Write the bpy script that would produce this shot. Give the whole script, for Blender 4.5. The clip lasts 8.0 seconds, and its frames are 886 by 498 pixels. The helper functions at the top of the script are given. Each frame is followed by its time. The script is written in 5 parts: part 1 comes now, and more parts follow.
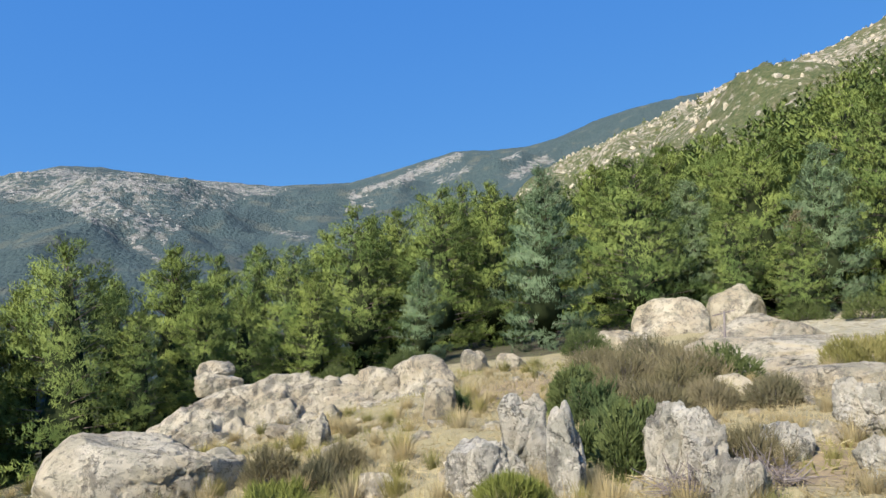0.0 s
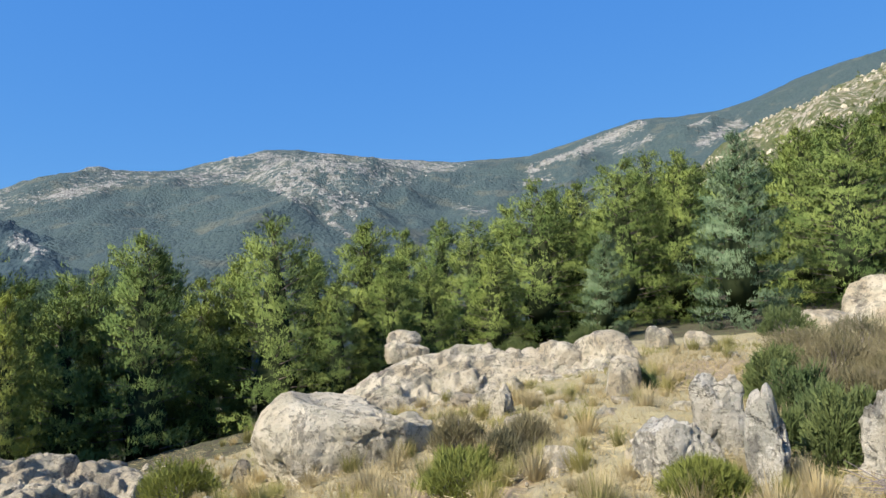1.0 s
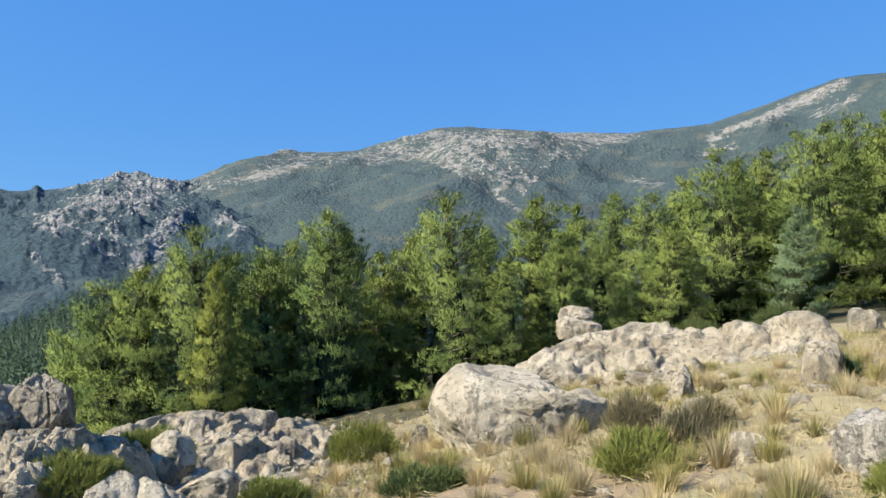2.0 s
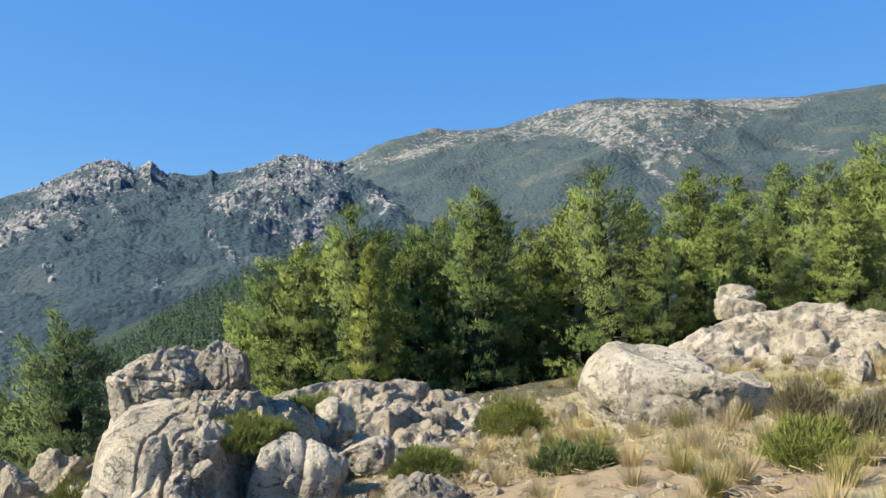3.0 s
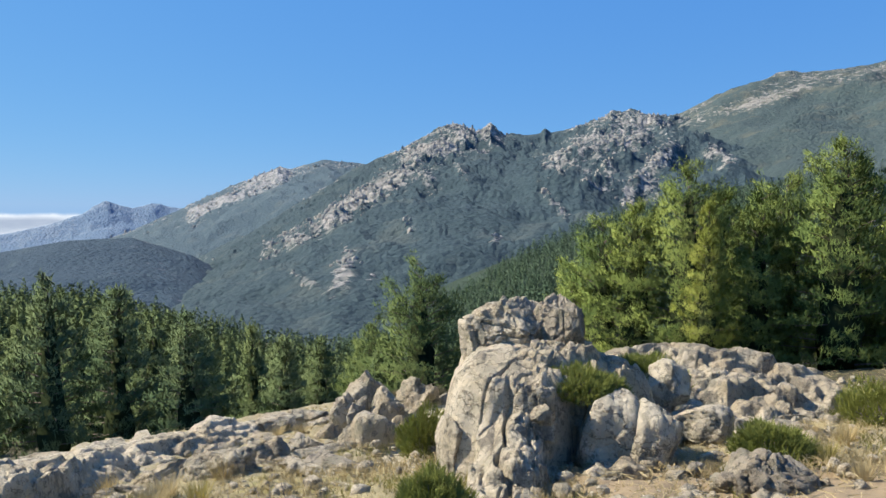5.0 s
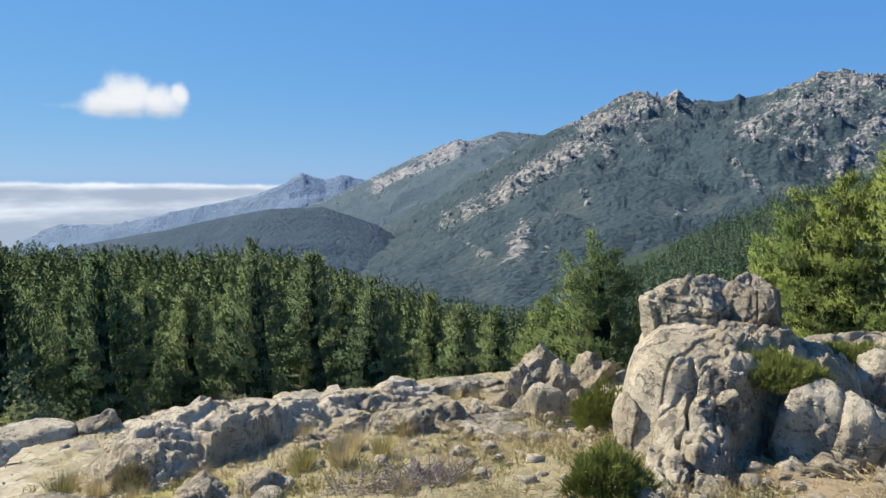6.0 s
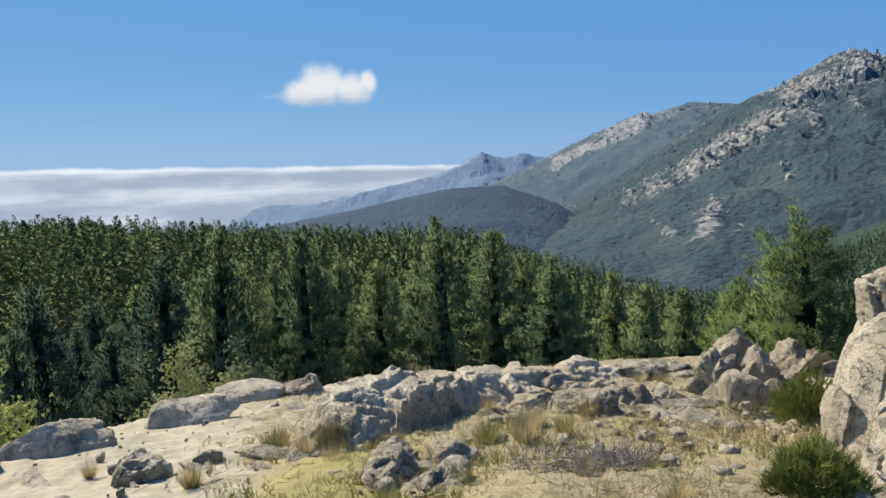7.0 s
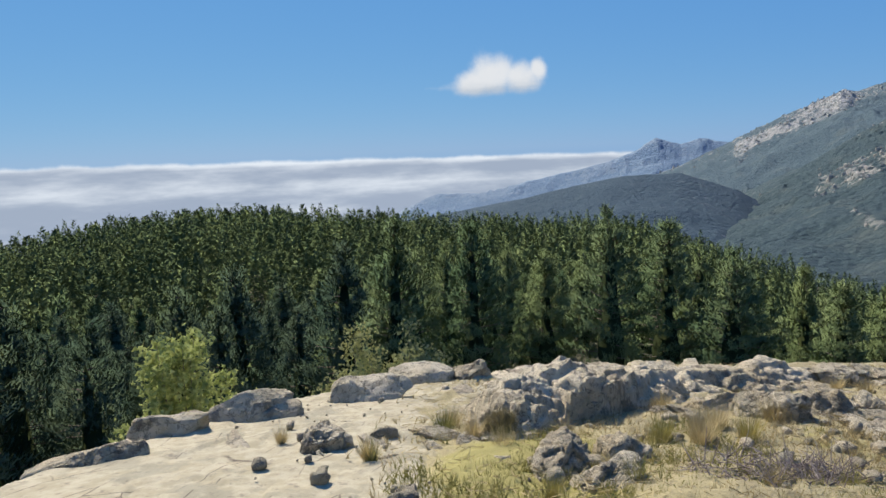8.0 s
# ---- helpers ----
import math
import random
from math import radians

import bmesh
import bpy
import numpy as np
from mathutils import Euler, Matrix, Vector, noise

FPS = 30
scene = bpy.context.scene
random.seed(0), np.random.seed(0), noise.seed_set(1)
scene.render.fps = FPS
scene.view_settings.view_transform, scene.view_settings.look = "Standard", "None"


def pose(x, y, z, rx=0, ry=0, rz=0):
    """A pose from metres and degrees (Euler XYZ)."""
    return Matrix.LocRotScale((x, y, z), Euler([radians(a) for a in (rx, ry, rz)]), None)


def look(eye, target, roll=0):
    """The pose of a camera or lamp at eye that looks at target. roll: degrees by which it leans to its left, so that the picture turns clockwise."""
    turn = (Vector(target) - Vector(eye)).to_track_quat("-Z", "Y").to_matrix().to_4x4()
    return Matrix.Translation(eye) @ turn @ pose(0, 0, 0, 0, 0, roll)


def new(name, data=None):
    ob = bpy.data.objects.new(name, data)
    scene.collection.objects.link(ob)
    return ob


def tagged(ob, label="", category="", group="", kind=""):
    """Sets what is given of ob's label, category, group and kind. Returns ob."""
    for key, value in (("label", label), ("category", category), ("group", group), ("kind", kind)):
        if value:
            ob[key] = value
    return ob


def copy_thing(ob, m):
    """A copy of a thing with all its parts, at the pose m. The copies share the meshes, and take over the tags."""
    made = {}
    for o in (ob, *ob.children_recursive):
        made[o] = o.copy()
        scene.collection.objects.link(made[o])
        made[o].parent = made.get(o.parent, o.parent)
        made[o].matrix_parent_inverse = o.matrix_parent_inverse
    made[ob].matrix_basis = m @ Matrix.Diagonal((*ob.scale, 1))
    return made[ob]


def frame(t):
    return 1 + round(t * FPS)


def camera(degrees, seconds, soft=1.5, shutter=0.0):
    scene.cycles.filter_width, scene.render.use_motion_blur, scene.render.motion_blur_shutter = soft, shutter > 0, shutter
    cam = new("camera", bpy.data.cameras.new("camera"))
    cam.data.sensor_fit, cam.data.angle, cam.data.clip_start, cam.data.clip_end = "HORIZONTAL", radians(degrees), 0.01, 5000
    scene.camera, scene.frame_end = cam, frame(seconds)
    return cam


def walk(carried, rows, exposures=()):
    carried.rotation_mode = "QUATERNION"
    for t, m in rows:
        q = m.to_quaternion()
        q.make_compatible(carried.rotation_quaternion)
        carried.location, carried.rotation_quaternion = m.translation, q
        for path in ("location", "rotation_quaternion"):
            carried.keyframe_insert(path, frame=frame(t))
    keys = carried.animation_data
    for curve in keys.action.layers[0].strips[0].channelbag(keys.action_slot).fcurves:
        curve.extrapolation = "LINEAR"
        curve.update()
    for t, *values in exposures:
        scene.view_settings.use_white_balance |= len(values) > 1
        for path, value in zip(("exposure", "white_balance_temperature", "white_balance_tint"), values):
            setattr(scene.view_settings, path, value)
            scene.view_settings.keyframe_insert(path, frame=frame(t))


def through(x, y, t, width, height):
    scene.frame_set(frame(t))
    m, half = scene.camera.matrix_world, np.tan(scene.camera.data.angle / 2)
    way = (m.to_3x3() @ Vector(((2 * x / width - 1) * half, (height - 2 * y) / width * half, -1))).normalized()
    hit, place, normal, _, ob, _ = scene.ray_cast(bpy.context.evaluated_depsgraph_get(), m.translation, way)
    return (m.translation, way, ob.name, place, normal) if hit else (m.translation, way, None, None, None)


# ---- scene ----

# ================= camera and walk =================
# A phone held in front of the body while its owner turns on the spot: the lens runs on a small circle round (0, 0).
EYE, ARM = 2.08, 0.24
cam = camera(65.07, 8.0, soft=1.5)
TURN = [  # seconds, yaw to the left, pitch, lean to the left
    (0.0, 0.0, 5.75, -1.75), (0.5, 7.74, 4.76, -1.29), (1.0, 14.72, 3.92, -0.84), (1.5, 21.75, 3.02, -0.40),
    (2.0, 28.66, 1.98, -0.16), (3.5, 46.46, -0.71, -0.13), (4.0, 52.83, -1.48, 0.11), (4.5, 60.11, -2.41, 0.16),
    (6.0, 81.71, -5.90, 0.39), (6.5, 89.37, -6.95, -0.24), (7.0, 96.50, -7.60, -1.18), (7.5, 102.95, -7.86, -1.89),
    (8.0, 110.39, -8.12, -2.23)]


def aim(yaw, pitch, lean):
    a, p = radians(yaw), radians(pitch)
    eye = Vector((-ARM * math.sin(a), ARM * math.cos(a), EYE))
    return look(eye, eye + Vector((-math.sin(a) * math.cos(p), math.cos(a) * math.cos(p), math.sin(p))), lean)


walk(cam, [(t, aim(*angles)) for t, *angles in TURN], exposures=[(0.0, 0.72, 6200, 10), (2.0, 0.88, 6350, 10), (3.5, 0.9, 6500, 10), (4.5, 0.85, 6500, 10), (6.5, 0.66, 6550, 10), (8.0, 0.53, 6550, 10)])

# ================= light =================
SUN_AZ, SUN_EL = 140.0, 41.0
world = bpy.data.worlds.new("sky")
scene.world = world
world.use_nodes = True
wt = world.node_tree
sky = wt.nodes.new("ShaderNodeTexSky")
sky.sky_type = "NISHITA"
sky.sun_disc = False
sky.sun_elevation, sky.sun_rotation = radians(SUN_EL), radians(360 - SUN_AZ)
sky.altitude, sky.air_density, sky.dust_density, sky.ozone_density = 1700, 1.0, 0.0, 5.0
back = wt.nodes["Background"]
back.inputs["Strength"].default_value = 1.0
parts, whole = wt.nodes.new("ShaderNodeSeparateColor"), wt.nodes.new("ShaderNodeCombineColor")
wt.links.new(sky.outputs[0], parts.inputs[0])
for i, (gain, power) in enumerate(((0.0545, 0.6), (0.1375, 0.38), (0.36, 0.14))):  # clear, deep blue mountain air
    bend, scale = wt.nodes.new("ShaderNodeMath"), wt.nodes.new("ShaderNodeMath")
    bend.operation, scale.operation = "POWER", "MULTIPLY"
    bend.inputs[1].default_value, scale.inputs[1].default_value = power, gain
    wt.links.new(parts.outputs[i], bend.inputs[0])
    wt.links.new(bend.outputs[0], scale.inputs[0])
    wt.links.new(scale.outputs[0], whole.inputs[i])
wt.links.new(whole.outputs[0], back.inputs["Color"])
sun = new("sun", bpy.data.lights.new("sun", "SUN"))
sun.data.energy, sun.data.angle, sun.data.color = 5.0, radians(0.53), (1.0, 0.905, 0.77)
sa, se = radians(SUN_AZ), radians(SUN_EL)
sun.matrix_world = look((-math.sin(sa) * math.cos(se) * 50, math.cos(sa) * math.cos(se) * 50, math.sin(se) * 50), (0, 0, 0))

# ================= small tools =================


def polar(az, r, z=0.0):
    a = radians(az)
    return -math.sin(a) * r, math.cos(a) * r, z


def hashed(i, seed):
    h = (i[..., 0] * 374761393 + i[..., 1] * 668265263 + i[..., 2] * 2147483647 + seed * 974634777).astype(np.int64)
    h = (h ^ (h >> 13)) * 1274126177
    h = (h ^ (h >> 16)) & 0xFFFFFF
    return h / float(0xFFFFFF) * 2 - 1


def wave(p, seed=0):
    """Smooth lattice noise, about -1 to 1, for an array of points."""
    p = np.asarray(p, float)
    i = np.floor(p).astype(np.int64)
    f = p - i
    f = f * f * f * (f * (f * 6 - 15) + 10)
    total = 0
    for a in (0, 1):
        for b in (0, 1):
            for c in (0, 1):
                w = (f[..., 0] if a else 1 - f[..., 0]) * (f[..., 1] if b else 1 - f[..., 1]) * (f[..., 2] if c else 1 - f[..., 2])
                total = total + w * hashed(i + np.array([a, b, c]), seed)
    return total


def fbm(p, octaves=4, seed=0, gain=0.5):
    p, total, k = np.asarray(p, float), 0, 1.0
    for o in range(octaves):
        total = total + k * wave(p * 2.03 ** o + 17.3 * o, seed + o)
        k *= gain
    return total


def ridged(p, octaves=4, seed=0):
    p, total, k = np.asarray(p, float), 0, 1.0
    for o in range(octaves):
        total = total + k * (1 - 2 * np.abs(wave(p * 2.07 ** o + 9.1 * o, seed + o)))
        k *= 0.5
    return total


def smooth(x, a, b):
    t = np.clip((np.asarray(x, float) - a) / (b - a), 0, 1)
    return t * t * (3 - 2 * t)


def make_mesh(name, verts, faces, mats, flat=False, index=None, extra=None, normals=None):
    """A mesh from arrays: faces all with the same number of corners."""
    verts, faces = np.asarray(verts, np.float32), np.asarray(faces, np.int32)
    me = bpy.data.meshes.new(name)
    n, k = faces.shape
    me.vertices.add(len(verts))
    me.vertices.foreach_set("co", verts.ravel())
    me.loops.add(n * k)
    me.loops.foreach_set("vertex_index", faces.ravel())
    me.polygons.add(n)
    me.polygons.foreach_set("loop_start", np.arange(0, n * k, k, dtype=np.int32))
    if index is not None:
        me.polygons.foreach_set("material_index", np.asarray(index, np.int32))
    me.polygons.foreach_set("use_smooth", np.full(n, not flat))
    for m in mats:
        me.materials.append(m)
    for key, values in (extra or {}).items():
        me.attributes.new(key, "FLOAT", "POINT").data.foreach_set("value", np.asarray(values, np.float32))
    me.update(calc_edges=True)
    if normals is not None:
        me.normals_split_custom_set_from_vertices(np.asarray(normals, np.float32))
    return me


def grid_faces(rows, cols, wrap=False):
    i = np.arange(rows - 1)[:, None] * cols
    j = np.arange(cols if wrap else cols - 1)[None, :]
    k = (j + 1) % cols
    return np.stack([i + j, i + k, i + cols + k, i + cols + j], -1).reshape(-1, 4)


def thing(name, x, y, z, label, category, group="", turn=0.0):
    ob = new(name)
    ob.matrix_basis = pose(x, y, z, 0, 0, turn)
    return tagged(ob, label, category, group)


def child(name, me, parent, label=""):
    ob = new(name, me)
    ob.parent = parent
    return tagged(ob, label)


# ================= materials =================


class Paint:
    """A node material under construction."""

    def __init__(self, name):
        self.mat = bpy.data.materials.new(name)
        self.mat.use_nodes = True
        self.t = self.mat.node_tree
        self.bsdf = self.t.nodes["Principled BSDF"]
        self.bsdf.inputs["Specular IOR Level"].default_value = 0.25
        self.where = self.t.nodes.new("ShaderNodeNewGeometry").outputs["Position"]

    def node(self, kind, **values):
        n = self.t.nodes.new(kind)
        for key, value in values.items():
            n.inputs[key.replace("_", " ")].default_value = value
        return n

    def link(self, a, b):
        self.t.links.new(a, b)

    def local(self):
        self.where = self.t.nodes.new("ShaderNodeTexCoord").outputs["Object"]
        return self

    def stretch(self, sx, sy, sz):
        m = self.node("ShaderNodeMapping", Scale=(sx, sy, sz))
        self.link(self.where, m.inputs["Vector"])
        return m.outputs[0]

    def noise(self, scale, detail=4.0, rough=0.55, where=None):
        n = self.node("ShaderNodeTexNoise", Scale=scale, Detail=detail, Roughness=rough)
        self.link(where or self.where, n.inputs["Vector"])
        return n.outputs["Fac"]

    def cells(self, scale, where=None, edge=False):
        n = self.node("ShaderNodeTexVoronoi", Scale=scale)
        if edge:
            n.feature = "DISTANCE_TO_EDGE"
        self.link(where or self.where, n.inputs["Vector"])
        return n.outputs["Distance"]

    def step(self, value, a, b, lo=0.0, hi=1.0):
        n = self.node("ShaderNodeMapRange", From_Min=a, From_Max=b, To_Min=lo, To_Max=hi)
        n.interpolation_type = "SMOOTHSTEP"
        self.link(value, n.inputs["Value"])
        return n.outputs["Result"]

    def math(self, op, a, b):
        n = self.t.nodes.new("ShaderNodeMath")
        n.operation = op
        for slot, v in zip(n.inputs, (a, b)):
            if isinstance(v, (int, float)):
                slot.default_value = v
            else:
                self.link(v, slot)
        return n.outputs[0]

    def mix(self, fac, a, b):
        n = self.t.nodes.new("ShaderNodeMix")
        n.data_type = "RGBA"
        for slot, v in ((n.inputs[0], fac), (n.inputs[6], a), (n.inputs[7], b)):
            if isinstance(v, (int, float)):
                slot.default_value = v
            elif isinstance(v, tuple):
                slot.default_value = (*v, 1)
            else:
                self.link(v, slot)
        return n.outputs[2]

    def attr(self, name):
        n = self.t.nodes.new("ShaderNodeAttribute")
        n.attribute_name = name
        return n.outputs["Fac"]

    def chance(self):
        return self.t.nodes.new("ShaderNodeObjectInfo").outputs["Random"]

    def bump(self, height, strength, distance):
        n = self.node("ShaderNodeBump", Strength=strength, Distance=distance)
        self.link(height, n.inputs["Height"])
        self.link(n.outputs[0], self.bsdf.inputs["Normal"])

    def done(self, colour, rough=0.9):
        self.link(colour, self.bsdf.inputs["Base Color"])
        self.bsdf.inputs["Roughness"].default_value = rough
        return self.mat


def granite(name, pale, tan, lichen, lichen_amount=0.5, grain=1.0):
    p = Paint(name)
    big, mid, fine = p.noise(0.9, 5), p.noise(4.5 * grain, 6, 0.62), p.noise(38 * grain, 3, 0.7)
    c = p.mix(p.step(big, 0.38, 0.62), pale, tan)
    c = p.mix(p.math("MULTIPLY", p.step(p.noise(2.3, 7, 0.68), 0.50, 0.58), lichen_amount), c, lichen)
    c = p.mix(p.math("MULTIPLY", p.step(p.noise(1.5, 8, 0.74, p.stretch(1.3, 1.3, 0.6)), 0.53, 0.59), 0.6), c, (0.125, 0.115, 0.095))
    c = p.mix(p.math("MULTIPLY", p.step(p.noise(7.0 * grain, 6, 0.7), 0.55, 0.63), 0.6), c, (0.115, 0.105, 0.09))
    c = p.mix(p.math("MULTIPLY", p.step(mid, 0.40, 0.30), 0.5), c, (0.14, 0.12, 0.095))
    c = p.mix(p.math("MULTIPLY", p.step(fine, 0.5, 0.75), 0.35), c, (0.56, 0.52, 0.44))
    # joints: long wandering cracks at two sizes, open only in places
    long = p.math("ABSOLUTE", p.math("SUBTRACT", p.noise(0.9, 5, 0.62, p.stretch(1.0, 0.8, 1.7)), 0.5), 0.0)
    short = p.math("ABSOLUTE", p.math("SUBTRACT", p.noise(3.4, 4, 0.6, p.stretch(1.0, 1.0, 1.9)), 0.52), 0.0)
    wide = p.math("MAXIMUM", p.step(long, 0.001, 0.009), p.step(p.noise(1.7, 3), 0.53, 0.43))
    thin = p.math("MAXIMUM", p.step(short, 0.002, 0.014), p.step(p.noise(1.1, 4), 0.53, 0.43))
    crack = p.math("MULTIPLY", wide, p.math("ADD", 0.75, p.math("MULTIPLY", thin, 0.25)))
    c = p.mix(p.math("MULTIPLY", p.math("SUBTRACT", 1.0, crack), 0.5), c, (0.09, 0.078, 0.06))
    h = p.math("ADD", p.math("MULTIPLY", mid, 0.7), p.math("MULTIPLY", fine, 0.3))
    h = p.math("ADD", h, p.math("MULTIPLY", p.noise(14 * grain, 6, 0.72), 0.8))
    p.bump(p.math("ADD", h, p.math("MULTIPLY", crack, 0.9)), 1.0, 0.085)
    return p.done(c, 0.92)


def needles(name, dark, light, tip=0.35, patch=1.3, through=0.22):
    p = Paint(name)
    c = p.mix(p.step(p.noise(patch, 3), 0.35, 0.65), dark, light)
    c = p.mix(p.math("MULTIPLY", p.chance(), tip), c, (light[0] * 1.3, light[1] * 1.15, light[2] * 0.8))
    c = p.mix(p.math("MULTIPLY", p.attr("tone"), 0.75), c, (dark[0] * 0.45, dark[1] * 0.5, dark[2] * 0.6))
    out = p.t.nodes["Material Output"]
    diffuse, trans, mix = p.node("ShaderNodeBsdfDiffuse"), p.node("ShaderNodeBsdfTranslucent"), p.node("ShaderNodeMixShader", Fac=through)
    p.link(c, diffuse.inputs["Color"])
    p.link(c, trans.inputs["Color"])
    p.link(diffuse.outputs[0], mix.inputs[1])
    p.link(trans.outputs[0], mix.inputs[2])
    p.link(mix.outputs[0], out.inputs["Surface"])
    return p.mat


def bark(name, a, b):
    p = Paint(name)
    n = p.noise(9, 5, 0.6, p.stretch(1, 1, 0.25))
    p.bump(n, 0.6, 0.03)
    return p.done(p.mix(p.step(n, 0.3, 0.7), a, b), 0.95)


def hillside(name, forest, forest2, rock, rock2, scrub, size):
    """Far slope: woods, scrub and bare granite; size: metres of a typical patch."""
    p = Paint(name)
    k = 1.0 / size
    wood = p.mix(p.step(p.noise(k * 9, 5, 0.7), 0.35, 0.65), forest, forest2)
    wood = p.mix(p.math("MULTIPLY", p.step(p.noise(k * 0.8, 3), 0.54, 0.7), 0.7), wood, scrub)
    stone = p.mix(p.step(p.noise(k * 7, 6, 0.7), 0.35, 0.65), rock, rock2)
    bare = p.math("ADD", p.attr("bare"), p.math("ADD", p.math("MULTIPLY", p.noise(k * 3.6, 8, 0.74, p.stretch(1, 1, 0.55)), 1.9), -0.95))
    c = p.mix(p.step(bare, 0.44, 0.58), wood, stone)
    grass = p.math("MULTIPLY", p.step(p.noise(k * 3.1, 5, 0.6), 0.46, 0.6), p.step(bare, 0.2, 0.5))
    c = p.mix(p.math("MULTIPLY", grass, 0.6), c, scrub)
    crowns = p.math("SUBTRACT", 1.0, p.cells(k * 8.5, p.stretch(1, 1, 0.5)))
    p.bump(p.math("ADD", p.noise(k * 10, 6, 0.75), p.math("MULTIPLY", crowns, 0.9)), 0.9, size * 0.075)
    return p.done(c, 1.0)


ROCK = granite("granite", (0.52, 0.46, 0.34), (0.41, 0.345, 0.235), (0.265, 0.25, 0.175), 0.6)
ROCK_PALE = granite("pale_granite", (0.66, 0.585, 0.435), (0.53, 0.455, 0.315), (0.34, 0.315, 0.22), 0.4, 1.3)
ROCK_WHITE = granite("whitish_granite", (0.66, 0.61, 0.50), (0.52, 0.47, 0.365), (0.26, 0.25, 0.19), 0.6, 1.5)
ROCK_DARK = granite("weathered_granite", (0.40, 0.35, 0.26), (0.32, 0.27, 0.19), (0.21, 0.20, 0.135), 0.6, 1.2)
PINE = needles("pine_needles", (0.10, 0.15, 0.048), (0.22, 0.275, 0.08), 0.25, 0.5, 0.11)
PINE_BLUE = needles("blue_green_needles", (0.105, 0.17, 0.09), (0.205, 0.275, 0.16))
PINE_FAR = needles("forest_needles", (0.08, 0.128, 0.066), (0.16, 0.21, 0.102), 0.35, 0.2, 0.03)
PINE_MID = needles("mid_green_needles", (0.085, 0.135, 0.055), (0.165, 0.215, 0.08), 0.35, 0.4, 0.12)
PINE_YELLOW = needles("yellowish_needles", (0.175, 0.225, 0.055), (0.30, 0.335, 0.095))
# Near-black needles: the shade deep in a crown is in their colour.
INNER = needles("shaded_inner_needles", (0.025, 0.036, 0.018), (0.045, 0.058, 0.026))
SPUR_PINE = needles("spur_needles", (0.075, 0.12, 0.075), (0.115, 0.165, 0.10), 0.3, 0.1, 0.12)
BARK = bark("pine_bark", (0.10, 0.075, 0.06), (0.22, 0.18, 0.15))
TWIG = bark("grey_twig", (0.16, 0.13, 0.12), (0.30, 0.26, 0.24))
BROOM = needles("broom_green", (0.135, 0.165, 0.045), (0.245, 0.27, 0.08))
HEATH = needles("heath_brown", (0.15, 0.145, 0.085), (0.25, 0.22, 0.135))
JUNIPER = needles("juniper_green", (0.075, 0.11, 0.045), (0.15, 0.185, 0.075))
STRAW = needles("dry_grass", (0.325, 0.27, 0.148), (0.475, 0.405, 0.24))
STRAW_GREEN = needles("half_dry_grass", (0.20, 0.20, 0.07), (0.34, 0.31, 0.13))
LEAF = needles("oak_leaves", (0.29, 0.35, 0.13), (0.48, 0.52, 0.22), 0.35, 2.5, 0.35)
LEAF_DRY = needles("dry_oak_leaves", (0.27, 0.30, 0.14), (0.43, 0.45, 0.23))


def soil():
    p = Paint("dry_soil")
    big, mid, fine = p.noise(0.55, 4), p.noise(3.2, 6, 0.65), p.noise(26, 4, 0.7)
    c = p.mix(p.step(mid, 0.35, 0.65), (0.235, 0.20, 0.12), (0.33, 0.29, 0.165))
    c = p.mix(p.step(big, 0.42, 0.62), c, (0.33, 0.285, 0.15))
    c = p.mix(p.math("MULTIPLY", p.step(fine, 0.52, 0.66), 0.6), c, (0.16, 0.125, 0.085))
    c = p.mix(p.math("MULTIPLY", p.step(p.noise(9, 5, 0.75), 0.54, 0.64), 0.5), c, (0.19, 0.16, 0.10))
    c = p.mix(p.math("MULTIPLY", p.step(p.noise(70, 3, 0.7), 0.56, 0.68), 0.6), c, (0.50, 0.43, 0.28))
    earth = p.math("ADD", p.attr("earth"), p.math("ADD", p.math("MULTIPLY", mid, 0.6), -0.3))
    c = p.mix(p.step(earth, 0.4, 0.6), c, (0.265, 0.205, 0.125))
    moss = p.math("ADD", p.attr("moss"), p.math("ADD", p.math("MULTIPLY", p.noise(2.6, 6, 0.7), 0.9), -0.45))
    c = p.mix(p.step(moss, 0.35, 0.6), c, (0.29, 0.26, 0.095))
    slab = p.math("ADD", p.attr("slab"), p.math("ADD", p.math("MULTIPLY", p.noise(1.9, 7, 0.7), 1.2), -0.6))
    stone = p.mix(p.step(mid, 0.38, 0.62), (0.435, 0.39, 0.28), (0.35, 0.31, 0.21))
    stone = p.mix(p.math("MULTIPLY", p.step(p.noise(0.9, 8, 0.74), 0.5, 0.58), 0.6), stone, (0.26, 0.245, 0.18))
    stone = p.mix(p.math("MULTIPLY", p.step(p.noise(6, 6, 0.7), 0.56, 0.66), 0.6), stone, (0.17, 0.145, 0.115))
    flaw = p.math("SUBTRACT", 1.0, p.step(p.cells(1.3, p.stretch(0.45, 1.2, 2.0), True), 0.0, 0.02))
    stone = p.mix(p.math("MULTIPLY", flaw, p.step(p.noise(1.1, 3), 0.45, 0.6)), stone, (0.11, 0.09, 0.07))
    c = p.mix(p.step(slab, 0.42, 0.56), c, stone)
    litter_shade = p.step(p.attr("litter_shade"), 0.3, 0.7)
    # needle litter, its brown dark enough to hold tree shade as well
    c = p.mix(litter_shade, c, p.mix(p.step(mid, 0.4, 0.6), (0.065, 0.055, 0.035), (0.09, 0.09, 0.045)))
    p.bump(p.math("ADD", mid, p.math("MULTIPLY", fine, 0.4)), 0.8, 0.05)
    return p.done(c, 0.95)


